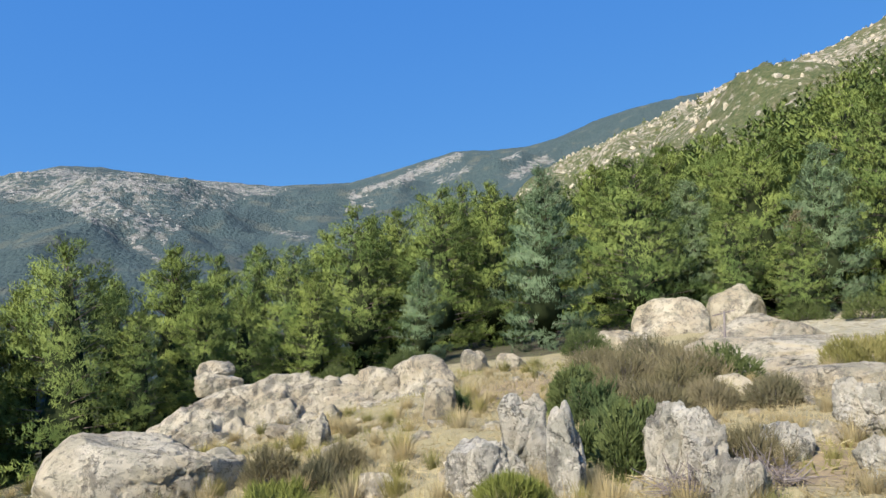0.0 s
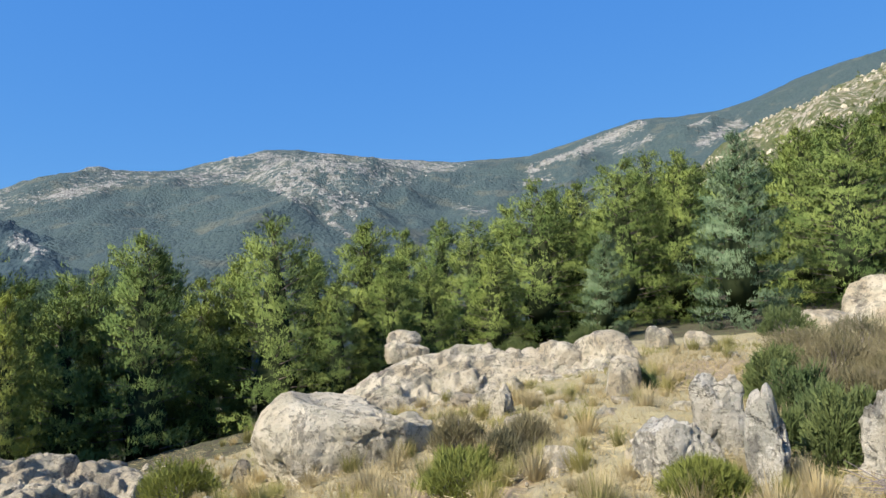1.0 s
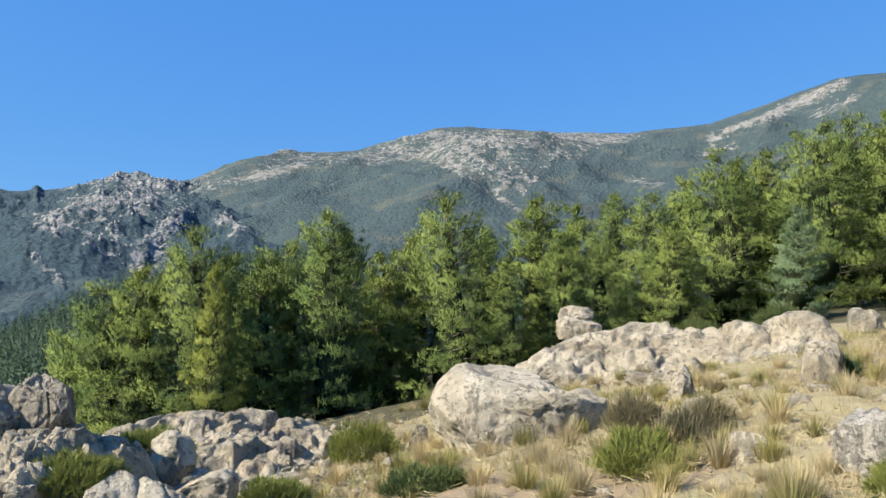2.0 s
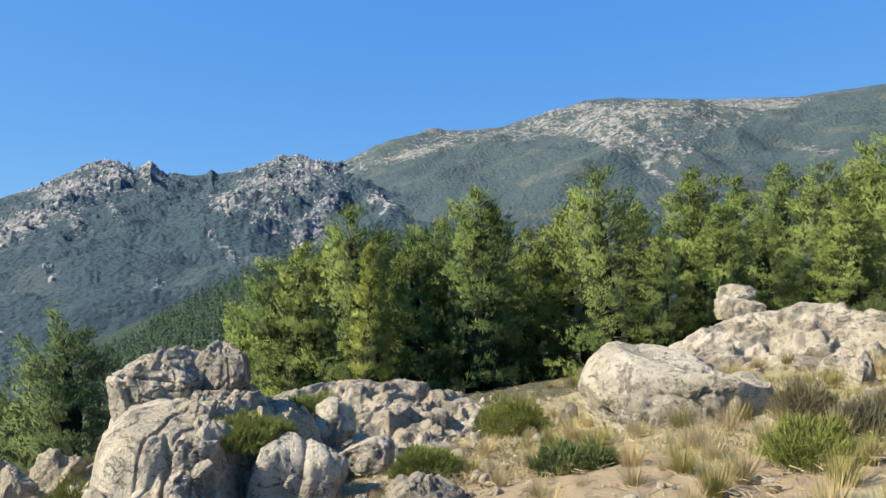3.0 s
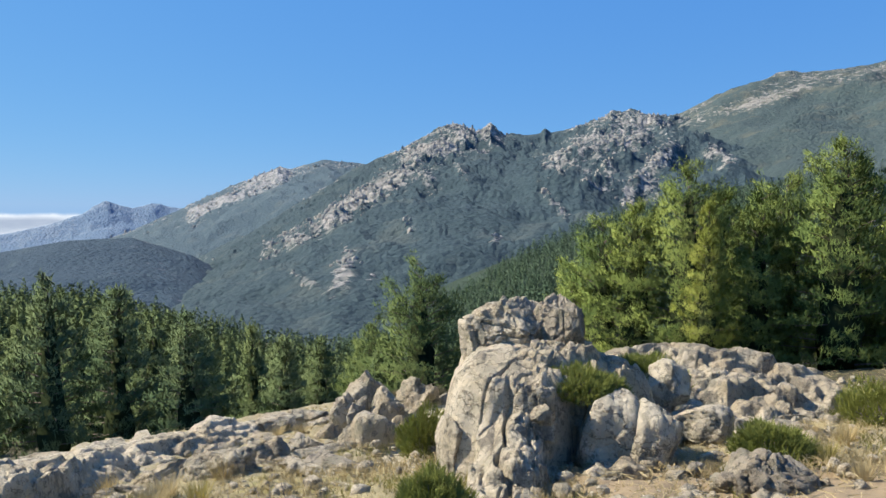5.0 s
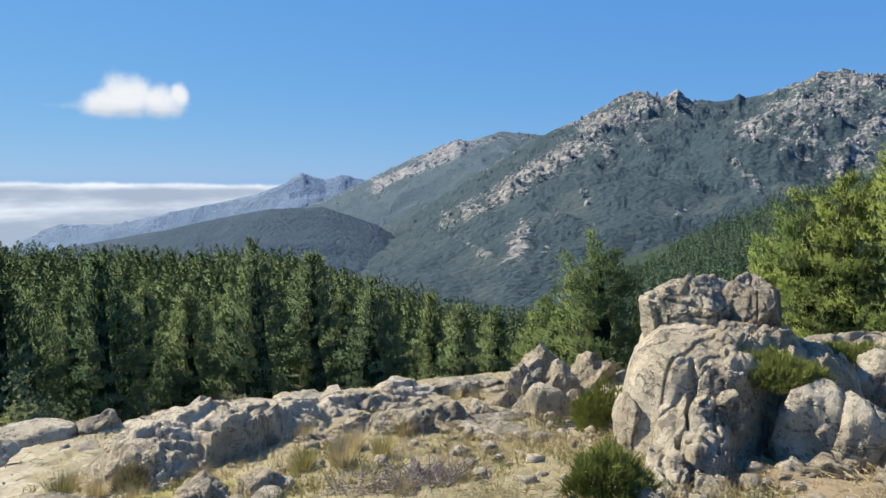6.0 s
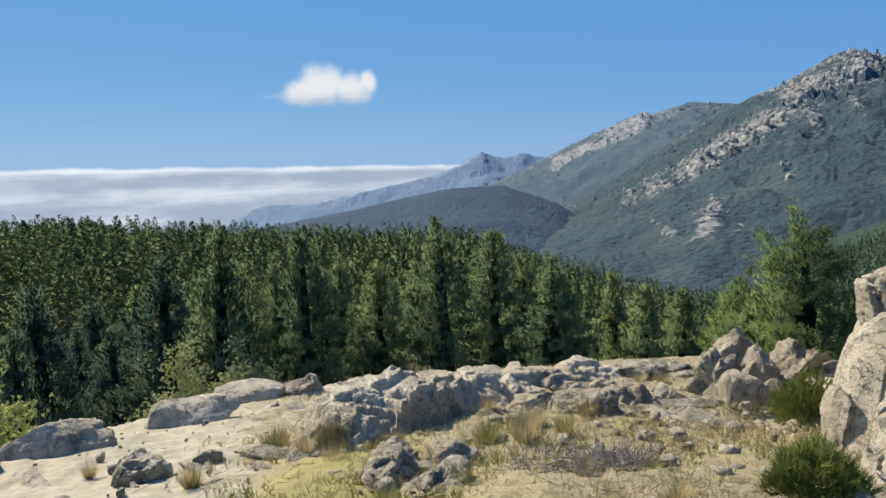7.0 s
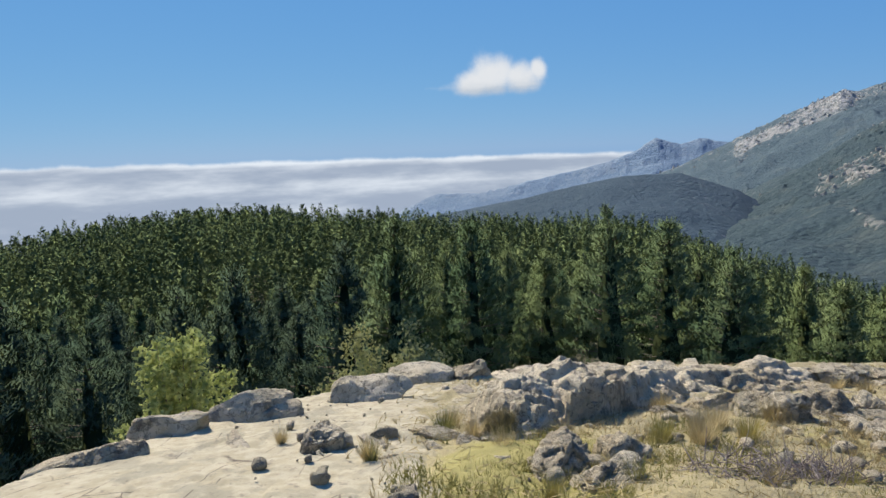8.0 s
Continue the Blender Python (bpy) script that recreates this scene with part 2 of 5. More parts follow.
SOIL = soil()
VALLEY = hillside("valley_woods", (0.03, 0.05, 0.03), (0.05, 0.075, 0.04), (0.3, 0.27, 0.24), (0.22, 0.2, 0.18), (0.08, 0.09, 0.045), 60.0)

# ================= ground =================
EDGE_AZ = [-180, -120, -60, 0, 30, 60, 75, 85, 92, 100, 107, 115, 122, 129, 137, 145, 155, 180]
EDGE_R = [18, 52, 78, 40, 23.5, 24.5, 23.5, 21.2, 20, 19.6, 18.6, 17.2, 16, 13.4, 11.8, 10, 10, 18]
FALL_D = [0, 1.8, 10.4, 30, 75, 166, 296, 520, 1170, 2600, 6000]
FALL_Z = [0, 1.6, 4.4, 9.6, 17, 23.4, 33, 110, 300, 480, 900]
SHARE_AZ = [-180, -110, -70, -20, 20, 50, 70, 85, 95, 110, 125, 140, 165, 180]
SHARE_K = [.6, .1, 0, 0, .5, 1.2, 1.4, 1.25, 1, 1, 1.5, 1.6, 1, .6]
FAR_K = [.6, .1, 0, 0, .6, 1.4, 2.0, 1.5, 1.0, .93, .73, .85, 1.5, .8]


def ground_z(x, y):
    x, y = np.asarray(x, float), np.asarray(y, float)
    r, az = np.hypot(x, y), np.degrees(np.arctan2(-x, y))
    edge = np.interp(az, EDGE_AZ, EDGE_R)
    k = np.minimum(r, edge * 1.15 + 2.6) / np.maximum(r, 1e-6)
    nx, ny = x * k, y * k
    z = 0.2 * np.minimum(nx, 0) + 0.08 * np.clip(nx, 0, 52) + 0.08 * np.minimum(ny, 0) + 0.012 * np.maximum(ny, 0)
    out = smooth(r - edge, 20, 110)
    share = np.interp(az, SHARE_AZ, SHARE_K) * (1 - out) + np.interp(az, SHARE_AZ, FAR_K) * out
    return z - share * np.interp(r - edge, FALL_D, FALL_Z)


def spot(x, y, az, r, along, across):
    """1 in the middle of an oval patch, 0 outside it."""
    cx, cy, _ = polar(az, r)
    a = radians(az)
    u, v = -(x - cx) * math.sin(a) + (y - cy) * math.cos(a), (x - cx) * math.cos(a) + (y - cy) * math.sin(a)
    return np.exp(-((u / along) ** 2 + (v / across) ** 2))


def slab_share(x, y):
    r, az = np.hypot(x, y), np.degrees(np.arctan2(-x, y))
    s = smooth(az, 104, 121) * smooth(az, 176, 166) * smooth(r, 4, 7)
    s = np.maximum(s, 0.48 * smooth(az, 76, 90) * smooth(r, 10.5, 13.5) * smooth(az, 150, 120))
    s = np.maximum(s, 0.62 * smooth(az, 42, 52) * smooth(az, 78, 70) * smooth(r, 9.5, 12))
    s = np.maximum(s, 0.45 * smooth(az, 14, 20) * smooth(az, 36, 26) * smooth(r, 15, 19))
    s = np.maximum(s, 0.55 * smooth(az, -17, -22) * smooth(r, 12, 17))
    return s * smooth(r, 45, 30)


def blocks(x, y, size, seed):
    """Cracked bedrock: a height for each block, and how near the next crack is."""
    u, v = x / size, y / size
    i, j = np.floor(u), np.floor(v)
    best, second, tall = np.full(x.shape, 9.0), np.full(x.shape, 9.0), np.zeros(x.shape)
    for a in (-1, 0, 1):
        for b in (-1, 0, 1):
            cell = np.stack([i + a, j + b, 0 * i], -1).astype(np.int64)
            d = np.hypot(i + a + 0.5 + 0.45 * hashed(cell, seed) - u, j + b + 0.5 + 0.45 * hashed(cell, seed + 1) - v)
            second = np.minimum(second, np.maximum(d, best))
            tall = np.where(d < best, hashed(cell, seed + 2), tall)
            best = np.minimum(best, d)
    return tall, second - best


def build_ground():
    az = np.concatenate([np.arange(-180, -45, 3.0), np.arange(-45, 150, 0.25), np.arange(150, 180, 3.0)])
    rad = np.concatenate([[0.001], np.arange(0.15, 3.0, 0.12), np.geomspace(3.0, 45, 300), np.geomspace(47, 5600, 60)])
    A, R = np.meshgrid(np.radians(az), rad)
    x, y = -np.sin(A) * R, np.cos(A) * R
    z = ground_z(x, y)
    p = np.stack([x, y, z], -1)
    near = smooth(R, 60, 40)
    slab = slab_share(x, y)
    z = z + near * (1 - 0.75 * smooth(slab, 0.3, 0.7)) * (0.07 * fbm(p * 0.8, 4, 3) + 0.03 * fbm(p * 4.0, 3, 8) * smooth(R, 40, 20))
    ledge = 1.3 * fbm(p * [0.35, 0.35, 0.8], 5, 21, 0.5) + 0.35 * x
    frac = ledge - np.floor(ledge)
    z = z + near * smooth(slab, 0.2, 0.6) * (0.05 + 0.06 * smooth(np.degrees(A), 112, 100)) * (np.floor(ledge) - ledge + smooth(frac, 0.9, 0.985))
    z = z + near * slab * 0.007 * ridged(p * 3.0, 3, 25)
    deg = np.degrees(A)
    broken = near * smooth(R, 26, 21) * smooth(slab, 0.25, 0.55) * smooth(deg, 116, 104)
    wx, wy = x + 0.3 * fbm(p * 1.3, 3, 61), y + 0.3 * fbm(p * 1.3, 3, 62)
    for size, push, seed in ((1.5, 0.13, 63), (0.55, 0.06, 67)):
        tall, crack = blocks(wx, wy * 1.5, size, seed)
        z = z + broken * (push * tall - 0.8 * push * smooth(crack, 0.12, 0.0))
    z = z + smooth(R, 60, 300) * 0.004 * R * fbm(p / 180, 4, 5)
    earth = spot(x, y, 24, 8.6, 1.2, 2.6) + spot(x, y, -4, 17, 3.0, 2.0) + 0.8 * spot(x, y, -27, 9, 1.5, 1.5) + 0.85 * spot(x, y, 43, 8.6, 2.2, 4.0)
    moss = 1.0 * spot(x, y, 104, 8.0, 2.2, 1.3) + 0.5 * spot(x, y, 79, 10.5, 1.6, 2.2)
    litter_shade = smooth(R - np.interp(np.degrees(A), EDGE_AZ, EDGE_R), 0.5, 4)
    litter_shade = np.maximum(litter_shade, smooth(R, 25, 29) * smooth(np.degrees(A), 55, 45) * smooth(np.degrees(A), -12, -8))
    # here the dark ground colour stands in for shade under the pines
    litter_shade = np.maximum(litter_shade, smooth(R, 17.5, 20) * smooth(deg, 26, 29) * smooth(deg, 55, 50))
    litter_shade = np.maximum(litter_shade, smooth(R, 36, 40) * smooth(np.degrees(A), 0, -8))
    faces = grid_faces(len(rad), len(az), True)
    far = (rad[faces[:, 0] // len(az)] > 320).astype(int)
    me = make_mesh("ground", np.stack([x, y, z], -1).reshape(-1, 3), faces[:, ::-1], [SOIL, VALLEY], index=far,
                   extra={"slab": slab.ravel(), "earth": earth.ravel(), "moss": moss.ravel(), "litter_shade": litter_shade.ravel(), "bare": np.zeros(x.size)})
    tagged(new("ground", me), "dry stony hilltop ground with bare granite and straw grass", "ground", kind="structure")


build_ground()

# ================= mountains =================


def mountain(name, label, mat, crest, crest_r, foot_r, foot_el, step, rows, crag, rough, bare, seed, power=1.0, kind="structure"):
    """A range seen from the hilltop: crest gives its outline as pairs of bearing and height angle, in degrees."""
    ka, ke = np.array(crest, float).T
    az = np.arange(ka[0], ka[-1] + 1e-6, step)
    el = np.interp(az, ka, ke)
    el = np.convolve(np.pad(el, 1, mode="edge"), [0.15, 0.7, 0.15], "valid")
    rc = np.interp(az, *np.array(crest_r, float).T)
    s = np.concatenate([np.linspace(0, 1, rows), [1.04, 1.12, 1.25]])
    wide = np.ones(int(9 / step) // 2 * 2 + 1)
    broad = np.convolve(np.pad(el, len(wide) // 2, mode="edge"), wide / len(wide), "valid")
    S, E = np.meshgrid(s, el, indexing="ij")
    E = broad + (E - broad) * np.minimum(S, 1) ** 5
    A, RC = np.broadcast_to(np.radians(az), S.shape), np.broadcast_to(rc, S.shape)
    R = foot_r + (RC - foot_r) * S
    zc, zf = EYE + RC * np.tan(np.radians(E)), EYE + foot_r * math.tan(radians(foot_el))
    z = zf + (zc - zf) * np.minimum(S, 1) ** power - np.maximum(S - 1, 0) * (zc - zf) * 1.1
    x, y = -np.sin(A) * R, np.cos(A) * R
    p = np.stack([x, y, z * 0.7], -1) / rough
    tall = np.maximum(zc - zf, 30)
    bulk = 4 * np.minimum(S, 1) * (1 - np.minimum(S, 1))
    z = z + 0.10 * tall * bulk * (ridged(p * 0.35, 3, seed) - 0.3) + 0.05 * tall * bulk * fbm(p * 1.1, 4, seed + 7)
    z = z + crag * (0.35 + 0.65 * np.minimum(S, 1)) * (1 - 0.6 * smooth(S, 0.9, 1.0)) * ridged(p * 3.1, 4, seed + 3) * RC / 1000
    b = bare(np.degrees(A), S, np.degrees(np.arctan2(z - EYE, R)))
    # bare ribs stand proud of the woods, in broken steps
    low = np.minimum(S / 0.9, 1) * smooth(S, 1.0, 0.93)
    z = z + low * smooth(b, 0.25, 0.6) * crag * RC / 1000 * (0.9 + 0.9 * ridged(p * 7.0, 3, seed + 23))
    b = b + 0.16 * ridged(p * [0.9, 0.9, 0.5], 3, seed + 11) * np.minimum(S * 1.5, 1)
    me = make_mesh(name, np.stack([x, y, z], -1).reshape(-1, 3), grid_faces(*S.shape)[:, ::-1], [mat], extra={"bare": b.ravel()})
    tagged(new(name, me), label, "mountain", kind=kind)
    return az, s, np.stack([x, y, z], -1), b


# MAIN, CRAGS, FAR_SIDE and HILL: woods tinted blue, aerial haze in the base colour.
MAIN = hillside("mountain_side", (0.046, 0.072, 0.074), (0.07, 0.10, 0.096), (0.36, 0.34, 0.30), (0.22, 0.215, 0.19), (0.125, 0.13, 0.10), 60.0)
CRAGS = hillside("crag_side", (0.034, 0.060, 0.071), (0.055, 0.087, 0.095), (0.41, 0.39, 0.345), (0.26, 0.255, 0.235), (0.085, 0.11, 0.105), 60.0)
NEAR_SLOPE = hillside("near_slope", (0.06, 0.085, 0.03), (0.12, 0.125, 0.055), (0.42, 0.375, 0.30), (0.33, 0.285, 0.215), (0.175, 0.155, 0.08), 9.0)
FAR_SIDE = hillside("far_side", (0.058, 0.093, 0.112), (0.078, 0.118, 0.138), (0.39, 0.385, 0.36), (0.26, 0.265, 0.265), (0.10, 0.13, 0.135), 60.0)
SPUR = hillside("wooded_spur", (0.03, 0.05, 0.034), (0.045, 0.07, 0.045), (0.3, 0.27, 0.24), (0.22, 0.2, 0.18), (0.05, 0.07, 0.045), 30.0)
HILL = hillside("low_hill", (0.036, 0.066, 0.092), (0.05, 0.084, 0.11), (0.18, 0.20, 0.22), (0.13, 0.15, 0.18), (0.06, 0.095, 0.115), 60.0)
# Haze before the farthest range is painted into these base colours.
HAZE_BLUE = hillside("distant_range", (0.13, 0.20, 0.28), (0.15, 0.22, 0.30), (0.215, 0.275, 0.335), (0.175, 0.24, 0.305), (0.15, 0.215, 0.29), 110.0)


def rib(az, e, a0, e0, a1, e1, wide):
    """1 along a line over the mountainside, given by bearings and height angles, falling off beside it."""
    t = np.clip(((az - a0) * (a1 - a0) + (e - e0) * (e1 - e0)) / max((a1 - a0) ** 2 + (e1 - e0) ** 2, 1e-6), 0, 1)
    return np.exp(-((az - a0 - t * (a1 - a0)) ** 2 + (e - e0 - t * (e1 - e0)) ** 2) / wide ** 2)


def most(az, e, ribs):
    return np.max([k * rib(az, e, *r) for *r, k in ribs], axis=0)


def main_bare(az, s, e):
    foot = np.interp(az, [-2, 4, 10, 13, 16, 21, 23.5, 26, 28.5, 33, 37, 42], [17, 13.2, 11.4, 10.6, 9.7, 7.9, 6.6, 7.4, 8.6, 9.4, 10.2, 9.9])
    bowl = 0.34 * smooth(e - foot, -0.5, 0.5)
    scree = most(az, e, ((28.5, 8.9, 22.4, 5.2, 0.3, 0.5), (27, 10.3, 22, 6.6, 0.4, 0.5), (24.5, 11, 21.5, 7.4, 0.4, 0.48), (19, 9.8, 21, 7.6, 0.4, 0.48), (13.5, 7.2, 11.2, 6.9, 0.6, 0.42),
                         (7.5, 10.2, 2.5, 11.8, 0.45, 0.5), (8, 9, 5.6, 9.6, 0.3, 0.45), (2.5, 12, -1.5, 13.4, 0.5, 0.38), (0.5, 11.2, -2.4, 12.2, 0.4, 0.4), (-4.5, 12.6, -6.5, 13.2, 0.4, 0.36), (-6, 11.6, -8.8, 12.6, 0.6, 0.44), (40, 8.6, 44, 7.6, 0.5, 0.45)))
    crest = np.interp(az, [30, 34, 38, 42, 46, 50], [11.6, 10.5, 9.7, 9.8, 8.6, 6.8])
    top = 0.29 * smooth(az, 28, 34) * smooth(e - crest, -3.2, -1.0)
    return np.maximum(np.maximum(np.maximum(bowl, top), scree), 0.02 - 0.16 * smooth(az, 2, -6) + 0.12 * smooth(s, 0.92, 1.0) * smooth(az, -4, 2))


def crag_bare(az, s, e):
    ribs = ((64, 6.3, 69.8, 3.5, 1.0, 0.62), (69.8, 3.5, 76.9, -1.5, 0.75, 0.60), (76.9, -1.5, 81.6, -3.6, 0.6, 0.54), (75.1, -4.6, 76.1, -6.5, 0.9, 0.62), (73.2, -5.7, 73.6, -6, 0.6, 0.45), (58, 3.6, 52, 5.8, 1.1, 0.54),
            (56.5, 4.8, 54.2, 3.2, 1.0, 0.52), (55.8, 2.0, 53.6, 1.8, 0.5, 0.5), (49.4, 4.4, 52.4, 0.8, 0.9, 0.56), (50.6, 1.2, 51.8, -0.6, 0.6, 0.5), (59.6, 2.1, 58.4, 0.2, 0.35, 0.5), (58, -0.1, 57.3, -0.8, 0.35, 0.5), (63, -2.6, 63.2, -3.1, 0.45, 0.5),
            (70.4, -1.2, 70.2, -1.8, 0.5, 0.48), (68.5, 2.1, 68.2, 1.4, 0.6, 0.46), (66.2, 3.4, 65.8, 2.7, 0.5, 0.44), (46.4, 4.4, 45.2, 3.2, 0.7, 0.5), (41.4, 3.4, 40, 2.8, 0.5, 0.46), (47, 7.2, 55, 6.2, 0.8, 0.44), (42, 7.6, 46, 6.6, 0.9, 0.46),
            (79.4, -5.6, 77.6, -6.9, 0.5, 0.42), (66.4, 6, 66.2, 5.2, 0.8, 0.5))
    ribs = [(a0, e0, a1, e1, 1.45 * wide, k) for a0, e0, a1, e1, wide, k in ribs]
    return 0.02 + 0.86 * most(az, e, ribs) + 0.14 * smooth(s, 0.9, 1.0)


MAIN_CREST = [(-46, 15.0), (-30, 16.2), (-19.5, 16.45), (-16.4, 16.2), (-12.8, 15.4), (-9.8, 14.3), (-7.2, 13.75), (-1, 13.65), (3.8, 12.3), (7.5, 11.3),
              (13.9, 11.0), (20.4, 11.4), (26.5, 11.9), (29.2, 11.85), (29.9, 11.6), (32, 10.9), (33.8, 10.55), (35.6, 9.96), (37.8, 9.7), (40.4, 9.73), (41.2, 9.98), (42, 9.8), (42.9, 9.37), (44.1, 9.06), (45, 8.66),
              (46.1, 8.58), (46.6, 8.26), (48.3, 7.4), (49.7, 6.8), (53, 5.5), (60, 2.0)]
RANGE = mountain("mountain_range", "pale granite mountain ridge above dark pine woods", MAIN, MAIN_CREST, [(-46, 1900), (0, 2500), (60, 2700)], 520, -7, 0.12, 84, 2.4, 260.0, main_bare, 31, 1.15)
CRAG_CREST = [(38, 5.4), (42, 6.0), (46.2, 6.5), (49.7, 6.85), (51.3, 7.2), (51.8, 7.56), (52.5, 7.6), (53.1, 7.42), (53.8, 7.55), (54.4, 7.16), (54.9, 6.84), (55.4, 6.87), (55.9, 6.55), (57.7, 5.98), (58.6, 5.85), (59.1, 6.26), (59.4, 5.85),
              (60.8, 5.66), (61.8, 5.93), (62.3, 5.76), (62.8, 6.1), (63.2, 6.6), (63.5, 6.8), (63.9, 6.5), (64.4, 6.0), (65.3, 6.1), (65.8, 6.6), (66.5, 6.75), (67.5, 6.42), (68.2, 6.2), (68.9, 5.7), (70.3, 4.85), (71.3, 4.4),
              (73, 3.68), (73.9, 3.4), (78, 0.8), (83, -2.4), (88, -6.0), (93, -9.5)]
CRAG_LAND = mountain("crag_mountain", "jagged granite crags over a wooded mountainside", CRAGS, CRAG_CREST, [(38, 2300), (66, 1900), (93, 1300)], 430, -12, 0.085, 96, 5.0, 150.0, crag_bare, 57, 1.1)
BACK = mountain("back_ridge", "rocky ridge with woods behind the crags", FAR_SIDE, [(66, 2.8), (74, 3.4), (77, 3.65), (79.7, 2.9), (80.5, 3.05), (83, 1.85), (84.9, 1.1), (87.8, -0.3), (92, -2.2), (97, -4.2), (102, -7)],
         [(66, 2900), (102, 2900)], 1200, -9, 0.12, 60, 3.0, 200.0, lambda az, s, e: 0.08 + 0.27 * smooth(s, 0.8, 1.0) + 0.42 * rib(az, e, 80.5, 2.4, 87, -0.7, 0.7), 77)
mountain("distant_range", "distant mountain range toned blue for haze", HAZE_BLUE, [(82, -1.6), (87.9, -0.3), (90, 0.15), (91.4, -0.3), (93.2, 0.3), (95, -0.8), (96.9, -1.5), (100, -2.2), (103.2, -2.8), (106.7, -3.7), (110.5, -3.6), (112, -4.1), (116, -6.5)],
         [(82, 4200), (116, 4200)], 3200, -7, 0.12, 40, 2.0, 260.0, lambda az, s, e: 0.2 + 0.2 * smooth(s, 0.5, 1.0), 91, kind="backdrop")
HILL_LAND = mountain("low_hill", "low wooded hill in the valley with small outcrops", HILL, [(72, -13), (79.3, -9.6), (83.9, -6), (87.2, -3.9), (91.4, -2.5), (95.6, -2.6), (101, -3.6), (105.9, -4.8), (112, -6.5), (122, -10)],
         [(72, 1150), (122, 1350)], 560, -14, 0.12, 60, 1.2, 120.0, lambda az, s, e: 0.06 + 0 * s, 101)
SLOPE = mountain("hill_slope", "sunlit scrubby hillside with pale granite outcrops", NEAR_SLOPE,
                 [(-80, 20), (-60, 21.5), (-45, 20.8), (-33.6, 19.4), (-30.7, 18.3), (-25.7, 17.4), (-22.5, 16.6), (-19, 15.0), (-15, 13.6), (-10.3, 12.1), (-6, 9.5), (0, 6), (6, 2)],
                 [(-80, 380), (-30, 480), (6, 620)], 60, -2, 0.18, 80, 3.0, 45.0, lambda az, s, e: 0.34 + 0.22 * smooth(s, 0.6, 0.95), 41, 1.1)
SPUR_LAND = mountain("wooded_spur", "steep spur covered with young pine woods", SPUR, [(36, 3.0), (46, 1.4), (50, 0.2), (55, -1.2), (61.7, -4.7), (66.4, -7.8), (70, -10.3), (75, -13), (84, -17.5)],
                     [(36, 520), (84, 420)], 140, -18, 0.25, 50, 0.6, 60.0, lambda az, s, e: 0 * s, 61)



def crag_rocks(land, name, label, mat, count, sizes, seed, top=0.97, level=2, least=0.3):
    """Bare granite teeth and ribs standing out of a mountainside."""
    az, s, pts, bare = land
    rng = np.random.default_rng(seed)
    shapes = [rock_shape(1, 0.8, 1.1, 900 + i, level, 0.5, 1.4, 0.4, 12) for i in range(8)]
    rows, cols = np.nonzero((bare > least) & (s[:, None] < top) & (s[:, None] > 0.15))
    pick = rng.choice(len(rows), count, replace=False, p=(lambda w: w / w.sum())(np.maximum(bare[rows, cols] - least + 0.05, 0.02) ** 1.5))
    vs, fs, base = [], [], 0
    for i, j in zip(rows[pick], cols[pick]):
        q, f = shapes[rng.integers(8)]
        k = rng.uniform(*sizes) * (0.5 + rng.random() ** 3)
        t = rng.uniform(0, 6.28)
        q = q * [k, k * rng.uniform(0.5, 1.1), k * rng.uniform(0.4, 1.0) * (1.7 if s[i] > 0.9 else 1)]
        q = np.stack([q[:, 0] * math.cos(t) - q[:, 1] * math.sin(t), q[:, 0] * math.sin(t) + q[:, 1] * math.cos(t), q[:, 2] - 0.25 * k], -1) + pts[i, j]
        vs.append(q)
        fs.append(f + base)
        base += len(q)
    tagged(new(name, make_mesh(name, np.concatenate(vs), np.concatenate(fs), [mat], flat=True)), label, "rock", kind="stuff")


# ================= clouds =================


def cloud_material(name, soft_top, tint, bright, fray):
    """Far cloud glowing with the light it scatters, tops painted brighter; its edge frays out."""
    p = Paint(name).local()
    out = p.t.nodes["Material Output"]
    lump = p.noise(1.0, 7, 0.6, p.stretch(0.0011, 0.0011, 0.006))
    clear, glow, mix = p.node("ShaderNodeBsdfTransparent"), p.node("ShaderNodeEmission", Strength=1.0), p.node("ShaderNodeMixShader")
    c = p.mix(p.step(p.math("ADD", p.attr("height"), p.math("MULTIPLY", lump, 2.1)), 1.05, 2.0), tint, bright)
    p.link(c, glow.inputs["Color"])
    p.link(p.step(p.math("ADD", p.attr("cover"), p.math("ADD", p.math("MULTIPLY", p.noise(soft_top, 8, 0.62), 0.9), -0.45)), 0.22, fray), mix.inputs["Fac"])
    p.link(clear.outputs[0], mix.inputs[1])
    p.link(glow.outputs[0], mix.inputs[2])
    p.link(mix.outputs[0], out.inputs["Surface"])
    return p.mat


def cloud_sheet(name, label, mat, az0, az1, el0, el1, r, cover, height):
    az, el = np.linspace(az0, az1, 160), np.linspace(el0, el1, 40)
    A, E = np.meshgrid(np.radians(az), np.radians(el))
    v = np.stack([-np.sin(A) * r, np.cos(A) * r, EYE + np.tan(E) * r], -1)
    ob = new(name, make_mesh(name, v.reshape(-1, 3), grid_faces(*A.shape), [mat], extra={"cover": cover(np.degrees(A), np.degrees(E)).ravel(), "height": height(np.degrees(A), np.degrees(E)).ravel()}))
    ob.visible_shadow = False
    return tagged(ob, label, "cloud", kind="backdrop")


